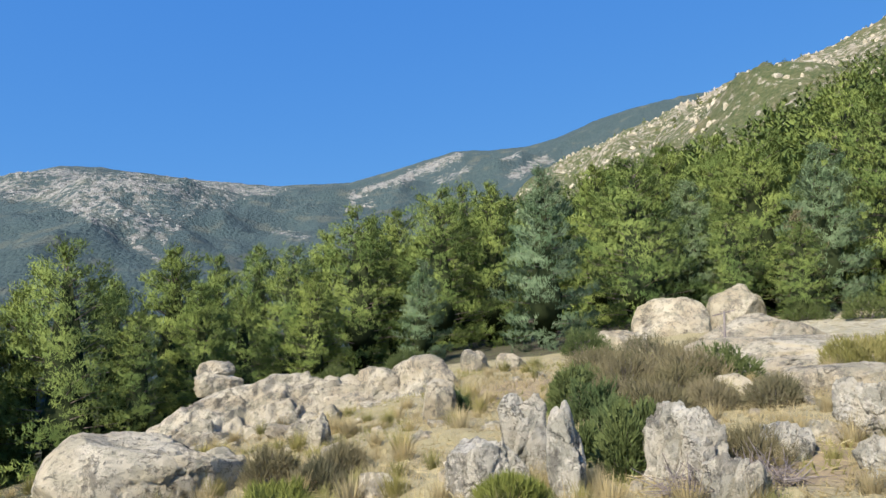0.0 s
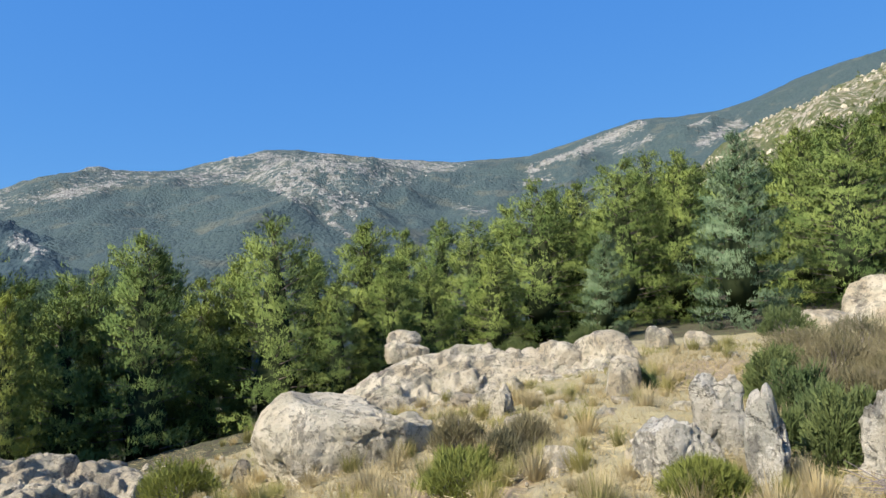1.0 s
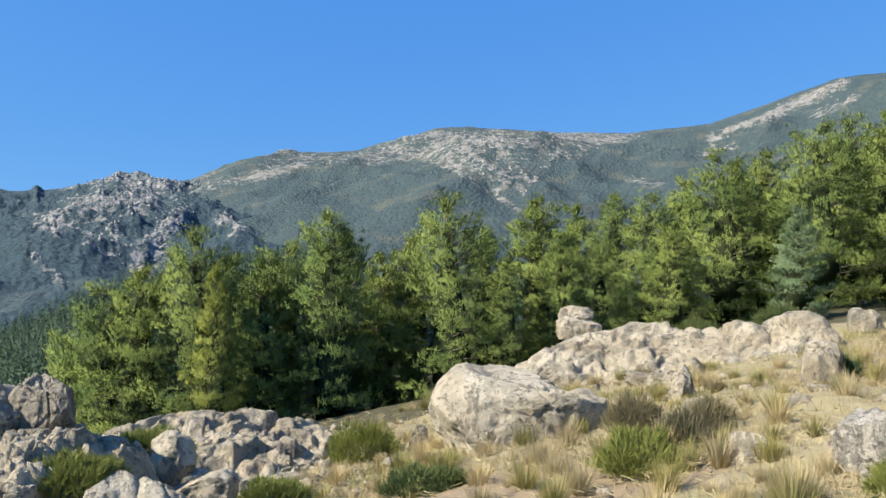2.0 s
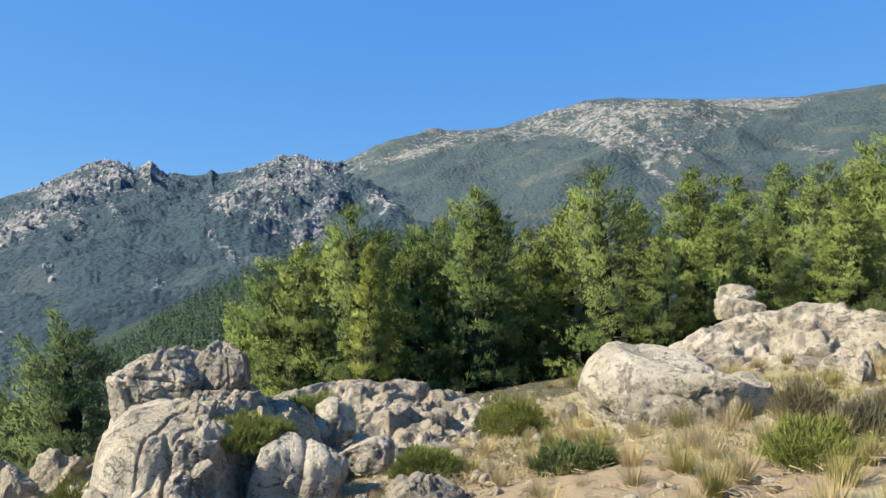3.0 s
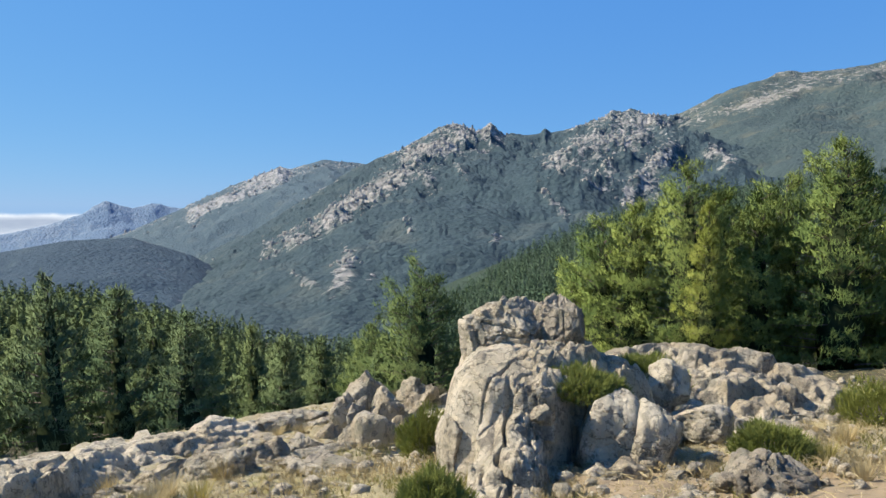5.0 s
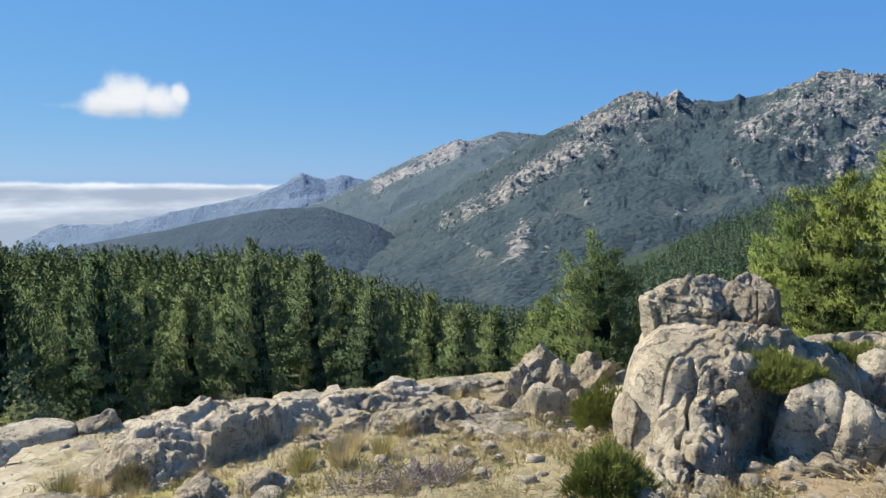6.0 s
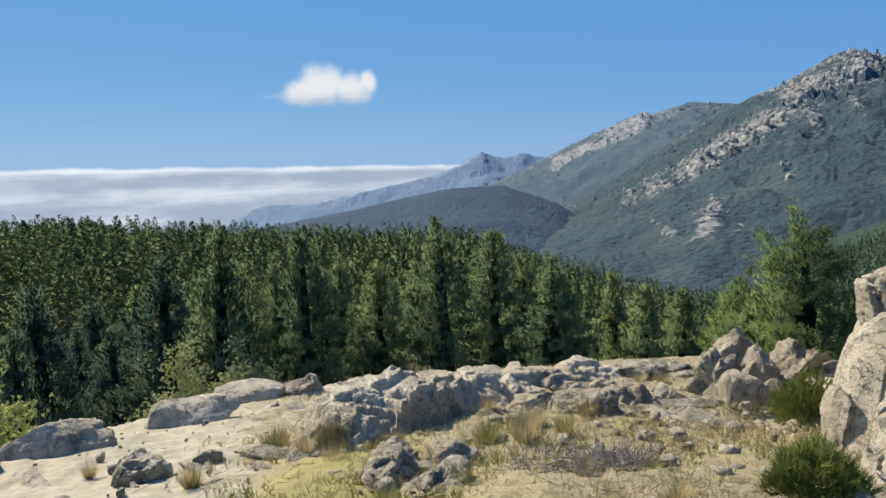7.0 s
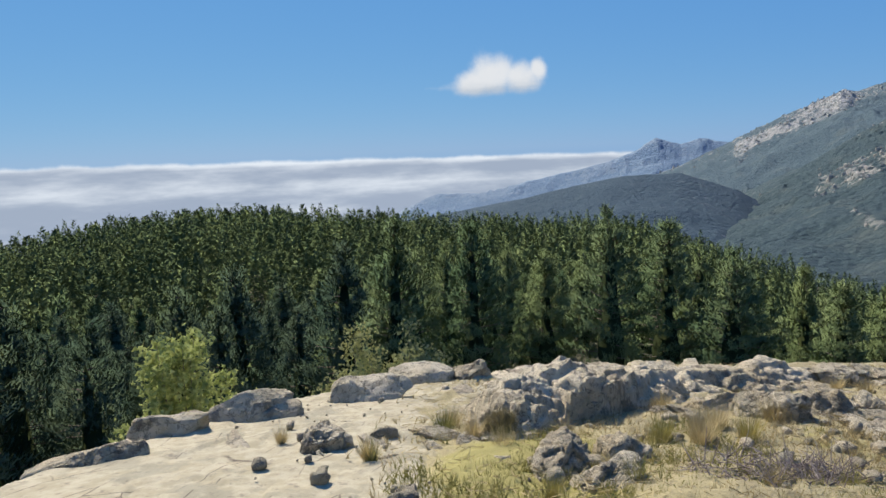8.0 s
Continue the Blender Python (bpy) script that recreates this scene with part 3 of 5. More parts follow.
cloud_sheet("cloud_bank", "grey-white bank of cloud along the horizon", cloud_material("cloud_bank", 0.004, (0.25, 0.30, 0.385), (0.54, 0.585, 0.64), 0.7), 84, 190, -12, 1.2, 4600,
            lambda a, e: smooth(e - np.interp(a, [96, 100, 118, 142], [-0.55, -0.4, -0.3, 0.05]), 0.25, -0.9) * 1.2, lambda a, e: 0.12 + 0.85 * smooth(e - np.interp(a, [96, 118, 142], [-0.45, -0.3, 0.05]), -0.75, -0.2) + 0.3 * np.exp(-((e + 2.4) / 0.5) ** 2))


def puff(a, e):
    """Billows grown together over one flat base, with a thin trail beside them."""
    c = 0 * a
    for ca, ce, wa, we in ((107.4, 5.2, 1.7, 1.2), (105.9, 5.7, 2.2, 1.75), (103.6, 5.4, 1.9, 1.4), (102.3, 6.0, 0.8, 1.0)):
        c = np.maximum(c, np.exp(-(((a - ca) / wa) ** 2 + ((e - ce) / we) ** 2) ** 1.4))
    return 1.25 * c * smooth(e, 3.4, 4.5) + 0.42 * np.exp(-((a - 110.4) / 1.6) ** 2 - ((e - 4.9) / 0.32) ** 2)


cloud_sheet("cloud", "small white fair-weather cloud in the blue sky", cloud_material("cloud_puff", 0.009, (0.33, 0.375, 0.43), (0.53, 0.55, 0.575), 1.25), 98, 114, 1.5, 11, 4400,
            puff, lambda a, e: smooth(e, 3.8, 6.4))


# ================= rocks =================
BALLS = {}


def ball(level):
    if level not in BALLS:
        bm = bmesh.new()
        bmesh.ops.create_icosphere(bm, subdivisions=level, radius=1.0)
        BALLS[level] = (np.array([v.co[:] for v in bm.verts]), np.array([[v.index for v in f.verts] for f in bm.faces]))
        bm.free()
    return BALLS[level]


def fracture(s, rng, count, spread, bend, seed):
    """Splits space into blocks: how far each point's block stands out, and how near the next crack is."""
    centres = rng.normal(size=(count, 3)) * spread
    push, tilt = rng.uniform(-1, 1, count), rng.normal(size=(count, 3))
    bent = s + bend * np.stack([wave(s * 2.1, seed + k) for k in (31, 32, 33)], -1)
    best, second = np.full(len(s), 9.0), np.full(len(s), 9.0)
    first = np.zeros(len(s), int)
    for i, c in enumerate(centres):
        d = np.linalg.norm(bent - c, axis=1)
        second = np.minimum(second, np.maximum(d, best))
        first = np.where(d < best, i, first)
        best = np.minimum(best, d)
    out = push[first] + ((s - centres[first]) * tilt[first]).sum(1) * 1.6
    return np.clip(out, -1.6, 1.6), second - best


def rock_shape(w, d, h, seed, level=5, block=0.5, rough=1.0, layers=0.0, facets=8, drawn=(1, 1, 1), calm=None, slots=()):
    """A granite boulder: rounded block with worn flats, cracks and weathered skin; its foot is at z = 0, w by d wide and h high.
    calm: a side that stays smooth; slots: cracks, each a plane as (nx, ny, nz, offset, width, depth)."""
    p, faces = ball(level)
    rng = np.random.default_rng(seed)
    rough = 0.12 + 0.6 * rough
    n = 2 + 2.2 * block
    q = p / (np.abs(p) ** n).sum(1, keepdims=True) ** (1 / n)
    for _ in range(int(facets * (0.8 + 2.4 * rough))):
        a = rng.normal(size=3)
        a /= np.linalg.norm(a)
        over = np.maximum(q @ a - rng.uniform(0.64, 0.98), 0)
        q = q - 0.96 * over[:, None] * a
    s = p * np.array([w, d, h]) * drawn / max(w, d, h) * 1.6
    if calm is not None:
        rough = rough * (1 - 0.8 * smooth(p @ np.array(calm, float), -0.15, 0.45))
    fine = level > 5
    lift = 0.11 * fbm(s * 0.9, 2, seed) + 0.02 * fbm(s * 2.4, 2, seed + 3) + 0.02 * rough * fbm(s * 4.5, 4, seed + 5, 0.6)
    cut = np.abs(wave(s * 1.3 + 5, seed + 9))
    lift = lift - 0.12 * rough * smooth(cut, 0.022 if fine else 0.05, 0.0)
    lift = lift + 0.016 * rough * np.maximum(ridged(s * [4.0, 4.0, 7.0], 4, seed + 2), -0.5)
    if level > 3:
        mean = float(np.mean(rough))
        out, gap = fracture(s, rng, max(6, int(13 * mean)), [1.1, 1.1, 0.7], 0.16, seed)
        lift = lift + 0.075 * rough * out - 0.16 * rough * smooth(gap, 0.03 if fine else 0.05, 0.0)
        out, gap = fracture(s, rng, int(30 + 100 * mean), [1.0, 1.0, 0.7], 0.10, seed + 40)
        lift = lift + 0.045 * rough * out - 0.10 * rough * smooth(gap, 0.026 if fine else 0.045, 0.0)
    else:
        lift = lift + 0.05 * rough * wave(s * 2.6, seed + 13)
    if layers:
        t = (s @ np.array([0.25, 0.15, 1.0])) * 4.5 + 0.8 * fbm(s * 1.3, 3, seed + 4)
        saw = t % 1
        lift = lift + layers * 0.075 * (smooth(saw, 0.0, 0.18) - 0.25 - 0.6 * saw)
    for nx, ny, nz, offset, width, depth in slots:
        off = p @ np.array([nx, ny, nz]) / math.sqrt(nx * nx + ny * ny + nz * nz) - offset + 0.07 * wave(s * 2.3, seed + 21)
        lift = lift - depth * smooth(np.abs(off), width, 0.2 * width)
    q = q + p * lift[:, None]
    q[:, 2] = np.maximum(q[:, 2], -0.75)
    q[:, 0] *= 0.5 * w / np.abs(q[:, 0]).max()
    q[:, 1] *= 0.5 * d / np.abs(q[:, 1]).max()
    q[:, 2] = (q[:, 2] + 0.38) / (q[:, 2].max() + 0.38) * h
    return q, faces


def stone(az, r, z, w, d, h, label, seed, level=5, mat=None, name="boulder", turn=0.0, tip=0.0, roll=0.0, **shape):
    """A boulder with its middle at a bearing and distance and its foot at height z."""
    me = make_mesh(name, *rock_shape(w, d, h, seed, level, **shape), [mat or ROCK])
    ob = new(name, me)
    x, y, _ = polar(az, r)
    ob.matrix_basis = pose(x, y, z, 0, 0, az) @ pose(0, 0, 0, tip, roll, turn)
    return tagged(ob, label, "rock")


def boulder(az, r, w, h, label, d=None, z=None, turn=None, seed=1, level=5, block=0.5, rough=1.0, layers=0.0, mat=None, name="boulder", group="", facets=8, drawn=(1, 1, 1), tip=0.0, calm=None):
    """Stands at a bearing and distance; w is its breadth across the line of sight, d its depth."""
    d = d or w * 0.8
    far = 1 + 0.36 * d / r
    x, y, _ = polar(az, r * far)
    w, h = w * far, h * far
    g = float(ground_z(x, y)) - 0.26 * h if z is None else z
    h *= 1.0 if z else 1.26
    if level == 5 and max(w, h) < 0.62:
        level = 4
    q, faces = rock_shape(w, d, h, seed, level, block, rough, layers, facets, drawn, calm)
    ob = new(name, make_mesh(name, q, faces, [mat or ROCK]))
    ob.matrix_basis = pose(x, y, g - 0.04, 0, 0, az) @ pose(0, 0, 0, tip, 0, turn or 0)
    return tagged(ob, label, "rock", group)


FAR_STONE = granite("far_granite", (0.45, 0.425, 0.365), (0.37, 0.34, 0.28), (0.29, 0.28, 0.24), 0.5, 0.05)
crag_rocks(CRAG_LAND, "crag_rocks", "granite teeth and slabs on the crag mountain", FAR_STONE, 4200, (2.0, 7.5), 3, 0.985, 1)
crag_rocks(RANGE, "ridge_rocks", "granite outcrops scattered over the mountain ridge", FAR_STONE, 1500, (1.8, 6), 4, 0.95, 1)
crag_rocks(BACK, "back_ridge_rocks", "granite outcrops on the back ridge", FAR_STONE, 500, (4, 10), 5, 0.97, 1)
crag_rocks(SLOPE, "slope_rocks", "pale granite outcrops on the scrubby hillside", ROCK_PALE, 5500, (0.8, 2.6), 6, 0.98, 1, 0.05)
PALE = "pale lichen-spotted granite boulder "
# --- the uphill side: domes, slab, standing stones ---
boulder(-17.6, 31, 3.3, 1.95, PALE + "rounded like a loaf", d=2.6, z=0.75, seed=11, facets=3, block=0.35, rough=0.35)
boulder(-22.5, 33.5, 2.7, 2.4, PALE + "shaped like a dome", d=2.4, z=0.85, seed=12, facets=3, block=0.45, rough=0.3)
boulder(-25.5, 23.5, 5.6, 1.9, "broad tilted slab of tan granite below domed boulders", d=7.0, z=-0.1, seed=13, level=6, block=0.7, rough=0.45, name="granite_slab")
boulder(-26.2, 17.2, 5.0, 0.85, "tilted tan granite slab running down from the domes", d=6.0, z=0.5, seed=213, level=6, facets=3, block=0.9, rough=0.5, name="granite_slab")
boulder(-29.5, 13.8, 2.6, 0.4, "low tan granite slab in dry grass", d=2.4, seed=214, facets=3, block=0.8, rough=0.6)
boulder(-14.0, 28.6, 2.2, 0.55, "low flat granite slab beside brushwood", d=1.6, seed=14, block=0.7, rough=0.4)
boulder(-21.7, 13.4, 1.0, 0.45, "flat cracked granite rock among heath", seed=15, layers=0.8, mat=ROCK_PALE)
boulder(-5.9, 9.0, 0.68, 0.80, "upright whitish granite block leaning on a larger rock", d=0.5, z=0.36, seed=16, block=0.8, rough=1.1, mat=ROCK_WHITE, turn=20)
boulder(-3.2, 7.9, 1.1, 0.62, "rough grey granite rock under an upright block", d=1.0, seed=17, level=6, block=0.5, rough=1.3, mat=ROCK_WHITE)
boulder(-9.2, 7.6, 0.46, 1.02, "pointed standing granite stone beside a green bush", d=0.42, seed=18, block=0.15, rough=1.1, mat=ROCK_WHITE)
boulder(-17.6, 7.9, 0.95, 0.86, "rugged whitish granite outcrop with brush round it", d=0.9, seed=19, level=6, block=0.5, rough=1.7, mat=ROCK_WHITE)
boulder(-20.6, 7.1, 0.72, 0.50, "rough broken granite rock in dead twigs", seed=20, rough=1.6, mat=ROCK_WHITE)
boulder(-24.4, 8.7, 0.58, 0.46, "whitish tilted granite rock in brush", d=0.9, seed=21, block=0.7, rough=1.4, layers=0.7, mat=ROCK_WHITE, turn=-30)
boulder(-30.2, 9.9, 0.9, 0.62, "overhanging pale granite rock with dark hollow", d=0.9, z=0.62, seed=22, level=6, layers=0.9, rough=1.9, mat=ROCK_WHITE)
boulder(-31.4, 8.2, 0.8, 0.42, "grey granite rock under an overhanging one", seed=23, rough=1.8, layers=0.5, mat=ROCK_WHITE)
boulder(-27.3, 9.8, 0.5, 0.3, "flat tan granite stone", seed=24, block=0.7)
boulder(-2.3, 23.3, 0.98, 0.72, "squarish pale boulder at the foot of the pines", seed=25, block=0.8, rough=0.4)
boulder(-5.3, 22.2, 1.05, 0.55, "low pale boulder shaded by a spruce-like pine", seed=26, rough=0.6)
boulder(0.7, 13.9, 0.72, 0.80, "smooth leaning pale granite boulder on dry grass", d=0.8, seed=27, facets=3, block=0.3, rough=0.35)
# --- the boulder crest above the grass slope ---
boulder(22.9, 12.2, 3.0, 1.26, "large whale-backed granite boulder with a vertical crack", d=2.3, seed=431, facets=6, level=6, block=0.3, rough=0.6, layers=0.15, turn=8, drawn=(0.7, 1, 1.2), mat=ROCK_PALE)
boulder(18.2, 12.9, 1.3, 0.62, "low cracked granite ledge joined to a large boulder", seed=32, rough=1.0, layers=0.6)
boulder(19.2, 20.4, 4.0, 0.9, "sloping pale granite rib on the hill crest", d=1.9, seed=33, level=6, facets=7, block=0.5, rough=0.9, layers=0.5, drawn=(0.6, 1, 1.3), turn=6)
boulder(17.4, 22.0, 2.1, 1.2, "pale granite rib rising to a perched stone", d=1.6, seed=34, rough=0.7)
boulder(17.8, 22.6, 1.5, 0.6, "granite stone carrying a layered head-shaped one", d=0.9, z=0.15, seed=436, facets=6, block=0.5, rough=0.7, layers=0.7)
boulder(18.0, 22.9, 1.15, 0.52, "layered perched granite stone shaped like a head", d=1.1, z=0.53, seed=437, facets=6, block=0.35, rough=0.7, layers=0.7)
boulder(20.9, 19.4, 2.2, 0.6, "low pale granite slab sloping off the crest", d=1.6, seed=137, facets=4, block=0.6, rough=0.4, mat=ROCK_PALE)
boulder(1.7, 19.7, 2.3, 0.98, "big rounded granite boulder with a green lichen top", d=1.8, seed=38, facets=3, block=0.3, rough=0.45)
boulder(6.0, 19.9, 1.9, 1.0, "rounded granite boulder wedged into a rib", d=1.6, seed=39, facets=3, block=0.35, rough=0.5)
boulder(10.2, 14.4, 0.6, 0.66, "small upright split granite stone", d=0.5, seed=40, block=0.5, rough=0.8)
boulder(11.3, 16.4, 1.0, 0.4, "small cracked granite stone in dry grass", seed=45, rough=1.0)
boulder(14.1, 20.0, 0.62, 0.55, "small rounded granite stone in dry grass", seed=41)
boulder(9.2, 17.6, 0.7, 0.5, "broken granite stone on the grass slope", seed=46, rough=1.2)
boulder(5.8, 8.9, 0.56, 0.36, "half-sunk pale granite boulder in dry grass", seed=42, block=0.3, rough=0.5, mat=ROCK_PALE)
boulder(0.1, 8.6, 0.36, 0.24, "small half-sunk granite stone", seed=43, level=4)
boulder(30.6, 13.8, 0.42, 0.45, "small grey granite stone beside the large boulder", seed=44, level=4)
# --- the knob with its cap stone ---


def granite_dome():
    """A domed knob whose broken arm runs down towards the open ground; smooth on its sunny side, split into blocks on the other."""
    u, v = np.meshgrid(np.linspace(-1.9, 2.9, 250), np.linspace(-4.3, 2.6, 330))
    p = np.stack([u, v, 0 * u], -1)
    wu, wv = u + 0.10 * fbm(p * 1.7, 3, 901), v + 0.10 * fbm(p * 1.7, 3, 902)
    # the dome: flat-topped, steep behind, rounded in front, running out to the shoulder
    side = np.where(wu < 0, wu / 1.38, wu / np.interp(wv, [-2, -1.2, -0.4, 0.6, 2], [0.36, 0.46, 0.9, 2.5, 2.6]))
    deep = np.where(wv < 0.3, (wv - 0.3) / 2.0, (wv - 0.3) / 2.0)
    t = (np.abs(side) ** 3.2 + np.abs(deep) ** 2.6) ** (1 / 2.9)
    dome = -0.16 - 0.22 * smooth(wu, -0.5, -1.5) - 0.13 * smooth(wu, 0.9, 1.9) - 0.42 * t ** 2.2 - 2.1 * smooth(t, 0.74, 1.12)
    # the arm
    mid = -0.12 - 0.05 * (wv + 1.5) + 0.08 * np.sin(wv * 2.6)
    crest = np.interp(wv, [-4.2, -3.7, -3.1, -2.5, -1.9, -1.2, -0.6], [-2.3, -1.62, -1.3, -1.08, -0.9, -0.7, -0.55])
    off = wu - mid
    half = np.interp(wv, [-4, -3, -1.5], [0.62, 0.5, 0.5])
    arm = crest - 0.30 * np.minimum(np.abs(off) / half, 1) ** 2 - 1.7 * smooth(np.abs(off), 0.75 * half, np.where(off > 0, 0.95, 1.35) * half)
    arm = arm - 3 * smooth(wv, -0.7, 0.2)
    # a lower rib beside the arm
    off2 = wu + 0.62 + 0.06 * wv
    rib2 = np.interp(wv, [-3.2, -2.6, -1.4, -0.6], [-2.2, -1.5, -0.95, -0.7]) - 0.2 * np.abs(off2) - 1.5 * smooth(np.abs(off2), 0.16, 0.34)
    z = np.maximum(np.maximum(dome, arm), rib2)
    # breakage
    broken = np.clip(smooth(wu, -0.25, 0.25) + 0.9 * smooth(wv, -1.7, -2.6) + 0.14, 0, 1)
    for size, push, seed in ((0.62, 0.10, 911), (0.27, 0.055, 915), (0.12, 0.022, 919)):
        tall, crack = blocks(wu + 0.3 * z, wv * 1.15 + 0.5 * z, size, seed)
        z = z + broken * (push * tall - 1.15 * push * smooth(crack, 0.16, 0.0))
    # long cracks: one slanting from the top to the foot of the dome, two along the arm
    for nu, nv, o, width, depth, keep in ((0.83, -0.55, 0.12, 0.045, 0.16, smooth(wv, -2.2, -1.6) * smooth(wv, 0.7, 0.4)), (0.80, -0.6, 0.52, 0.03, 0.10, smooth(wv, -1.4, -0.9) * smooth(wv, 0.6, 0.2)),
                                          (1.0, 0.06, -0.36, 0.05, 0.22, smooth(wv, -0.9, -1.2)), (1.0, 0.1, -0.02, 0.03, 0.10, smooth(wv, -1.2, -1.6)), (0.5, -0.87, 0.95, 0.03, 0.09, smooth(wu, 0.1, -0.2))):
        line = np.abs(wu * nu + wv * nv - o + 0.05 * fbm(p * 2.6, 3, 930))
        z = z - depth * keep * smooth(line, width, 0.25 * width)
    q = np.stack([u, v, z], -1)
    z = z + 0.035 * fbm(q * 1.6, 3, 940) + 0.016 * fbm(q * 6.0, 4, 941, 0.6) + 0.010 * broken * ridged(q * [5, 5, 9], 3, 942)
    z = z - 0.9 * smooth(np.maximum(np.abs(u - 0.5) / 2.4, np.abs(v + 0.85) / 3.45), 0.9, 1.0)
    me = make_mesh("granite_dome", np.stack([u, v, z], -1).reshape(-1, 3), grid_faces(*u.shape), [ROCK_PALE])
    ob = new("granite_dome", me)
    x, y, _ = polar(60.6, 11.1)
    ob.matrix_basis = pose(x, y, 0, 0, 0, 60.6)
    tagged(ob, "broad granite knob with a smooth domed side and a cracked arm", "rock")


granite_dome()
stone(62.3, 12.2, -0.36, 1.7, 1.3, 0.92, "wrinkled cap stone balanced on a granite knob", 353, 6, ROCK, facets=4, block=0.4, rough=0.95, turn=-4, roll=-6, slots=((0.3, 0.2, 0.9, 0.2, 0.05, 0.09),))
# Darker granite puts the shaded side of this cap stone into its colour.
stone(58.0, 12.35, -0.46, 1.15, 1.3, 1.0, "upright cap stone beside the wrinkled one, toned dark for its shade", 356, 6, ROCK_DARK, facets=4, block=0.35, rough=0.8, roll=10, slots=((0.9, 0.2, 0.2, -0.1, 0.05, 0.07),))
stone(66.1, 10.2, -1.75, 0.46, 0.8, 0.86, "slanting granite flake leaning on the knob", 55, 5, block=0.8, facets=4, rough=0.7, roll=-9, turn=15)
stone(59.4, 10.05, -0.8, 0.5, 0.5, 0.4, "flaked granite block on the front of a knob", 261, 5, block=0.9, facets=4, rough=1.0, roll=8)
stone(58.9, 9.75, -0.86, 0.42, 0.4, 0.24, "small flat granite stone stacked on a knob", 257, 4, block=0.9, facets=4, rough=1.0, roll=-10)
stone(59.1, 9.75, -1.06, 0.46, 0.42, 0.24, "small flat granite stone stacked under another", 258, 4, block=0.9, facets=4, rough=1.0, roll=6)
stone(56.9, 10.9, -1.45, 0.7, 0.8, 0.95, "granite block stepping down the side of a knob", 255, 5, block=0.9, facets=4, rough=0.8, roll=8)
stone(58.2, 10.8, -0.7, 0.5, 0.5, 0.34, "small granite block wedged into the side of a knob", 254, 4, block=0.8, facets=4, rough=1.0)
stone(53.9, 10.5, -1.42, 0.92, 1.2, 0.9, "rounded granite block split from its neighbour", 56, 5, ROCK_PALE, facets=2, block=0.8, rough=0.5, roll=7)
stone(50.8, 10.3, -1.42, 0.78, 1.0, 0.78, "rounded granite block split from its twin", 57, 5, ROCK_PALE, facets=2, block=0.6, rough=0.5, roll=14)
stone(59.0, 8.0, -1.75, 0.4, 0.45, 0.36, "granite block below the arm of a knob", 263, 4, block=0.8, rough=1.2)
stone(57.6, 8.6, -1.75, 0.3, 0.4, 0.24, "granite stone in the shade of a knob", 264, 4, block=0.8, rough=1.2)
stone(64.6, 7.6, -1.75, 0.5, 0.5, 0.34, "low pale granite rock at the foot of the knob", 95, 4, ROCK_PALE, block=0.7, rough=1.3)
boulder(52.0, 13.2, 1.5, 0.85, "low granite block beside a knob", seed=48, rough=1.2)
boulder(52.2, 9.4, 0.6, 0.25, "low granite stone in front of split blocks", d=0.5, seed=266, block=0.7, rough=1.3)
boulder(74.8, 13.8, 0.6, 0.42, "granite block tumbled from a rock pile", d=0.6, seed=267, block=0.85, rough=1.0)
boulder(70.8, 14.2, 0.55, 0.5, "granite block tumbled from a rock pile", d=0.6, seed=268, block=0.85, rough=1.0)
boulder(76.6, 14.6, 0.7, 0.4, "flat granite block in a rock pile", d=0.6, seed=269, block=0.85, rough=1.0, layers=0.5)
boulder(74.2, 15.2, 0.5, 0.7, "upright granite block in a rock pile", d=0.5, z=-2.75, seed=270, block=0.85, rough=1.0)
boulder(43.2, 8.4, 1.35, 0.46, "low rugged granite rock on bare soil", d=0.9, seed=58, block=0.4, rough=1.2, facets=6, layers=0.4, mat=ROCK_DARK)
stone(49.6, 12.6, -1.1, 0.85, 0.8, 0.6, "rounded pale granite stone lodged on a rock shelf", 162, 5, ROCK_PALE, facets=4, block=0.4, rough=0.6)
stone(47.0, 11.6, -1.35, 1.0, 0.8, 0.4, "flat-topped granite block on a rock shelf", 163, 5, ROCK, facets=3, block=0.85, rough=0.8, layers=0.4)
boulder(48.4, 14.9, 0.9, 0.55, "granite stone lodged below a hump", seed=62, rough=1.2)
boulder(45.4, 12.4, 1.0, 0.42, "flat granite stone on rubble", seed=63, rough=1.2, layers=0.6)
# --- rock pile beside the knob ---
boulder(73.4, 16.0, 1.05, 0.72, "tilted pointed granite block in a rock pile", d=0.9, z=-2.45, seed=71, facets=5, block=0.85, rough=1.0)
boulder(72.0, 15.0, 0.85, 0.6, "granite block in a rock pile", z=-2.45, seed=72, facets=5, block=0.85, rough=1.0)
boulder(69.2, 18.6, 1.5, 0.95, "rough granite ledge in a rock pile", seed=73, facets=5, block=0.85, rough=1.1)
boulder(72.8, 13.4, 0.95, 0.66, "rounded granite boulder at the foot of a pile", seed=74, facets=4, block=0.5, rough=0.5)
boulder(75.5, 15.4, 0.65, 0.7, "split granite block in a rock pile", z=-2.7, seed=75, facets=5, block=0.85, rough=1.3, layers=0.6)
boulder(74.6, 16.0, 0.7, 0.55, "small granite block in a rock pile", seed=76, facets=5, block=0.85, rough=1.1)
boulder(78.4, 18.2, 1.2, 0.4, "low granite rock behind dry grass", seed=77, facets=5, block=0.85, rough=1.0)
boulder(70.4, 15.4, 0.7, 0.5, "small granite stone in a rock pile", seed=78, level=4)
# --- the bare rock terrace on the downhill side ---


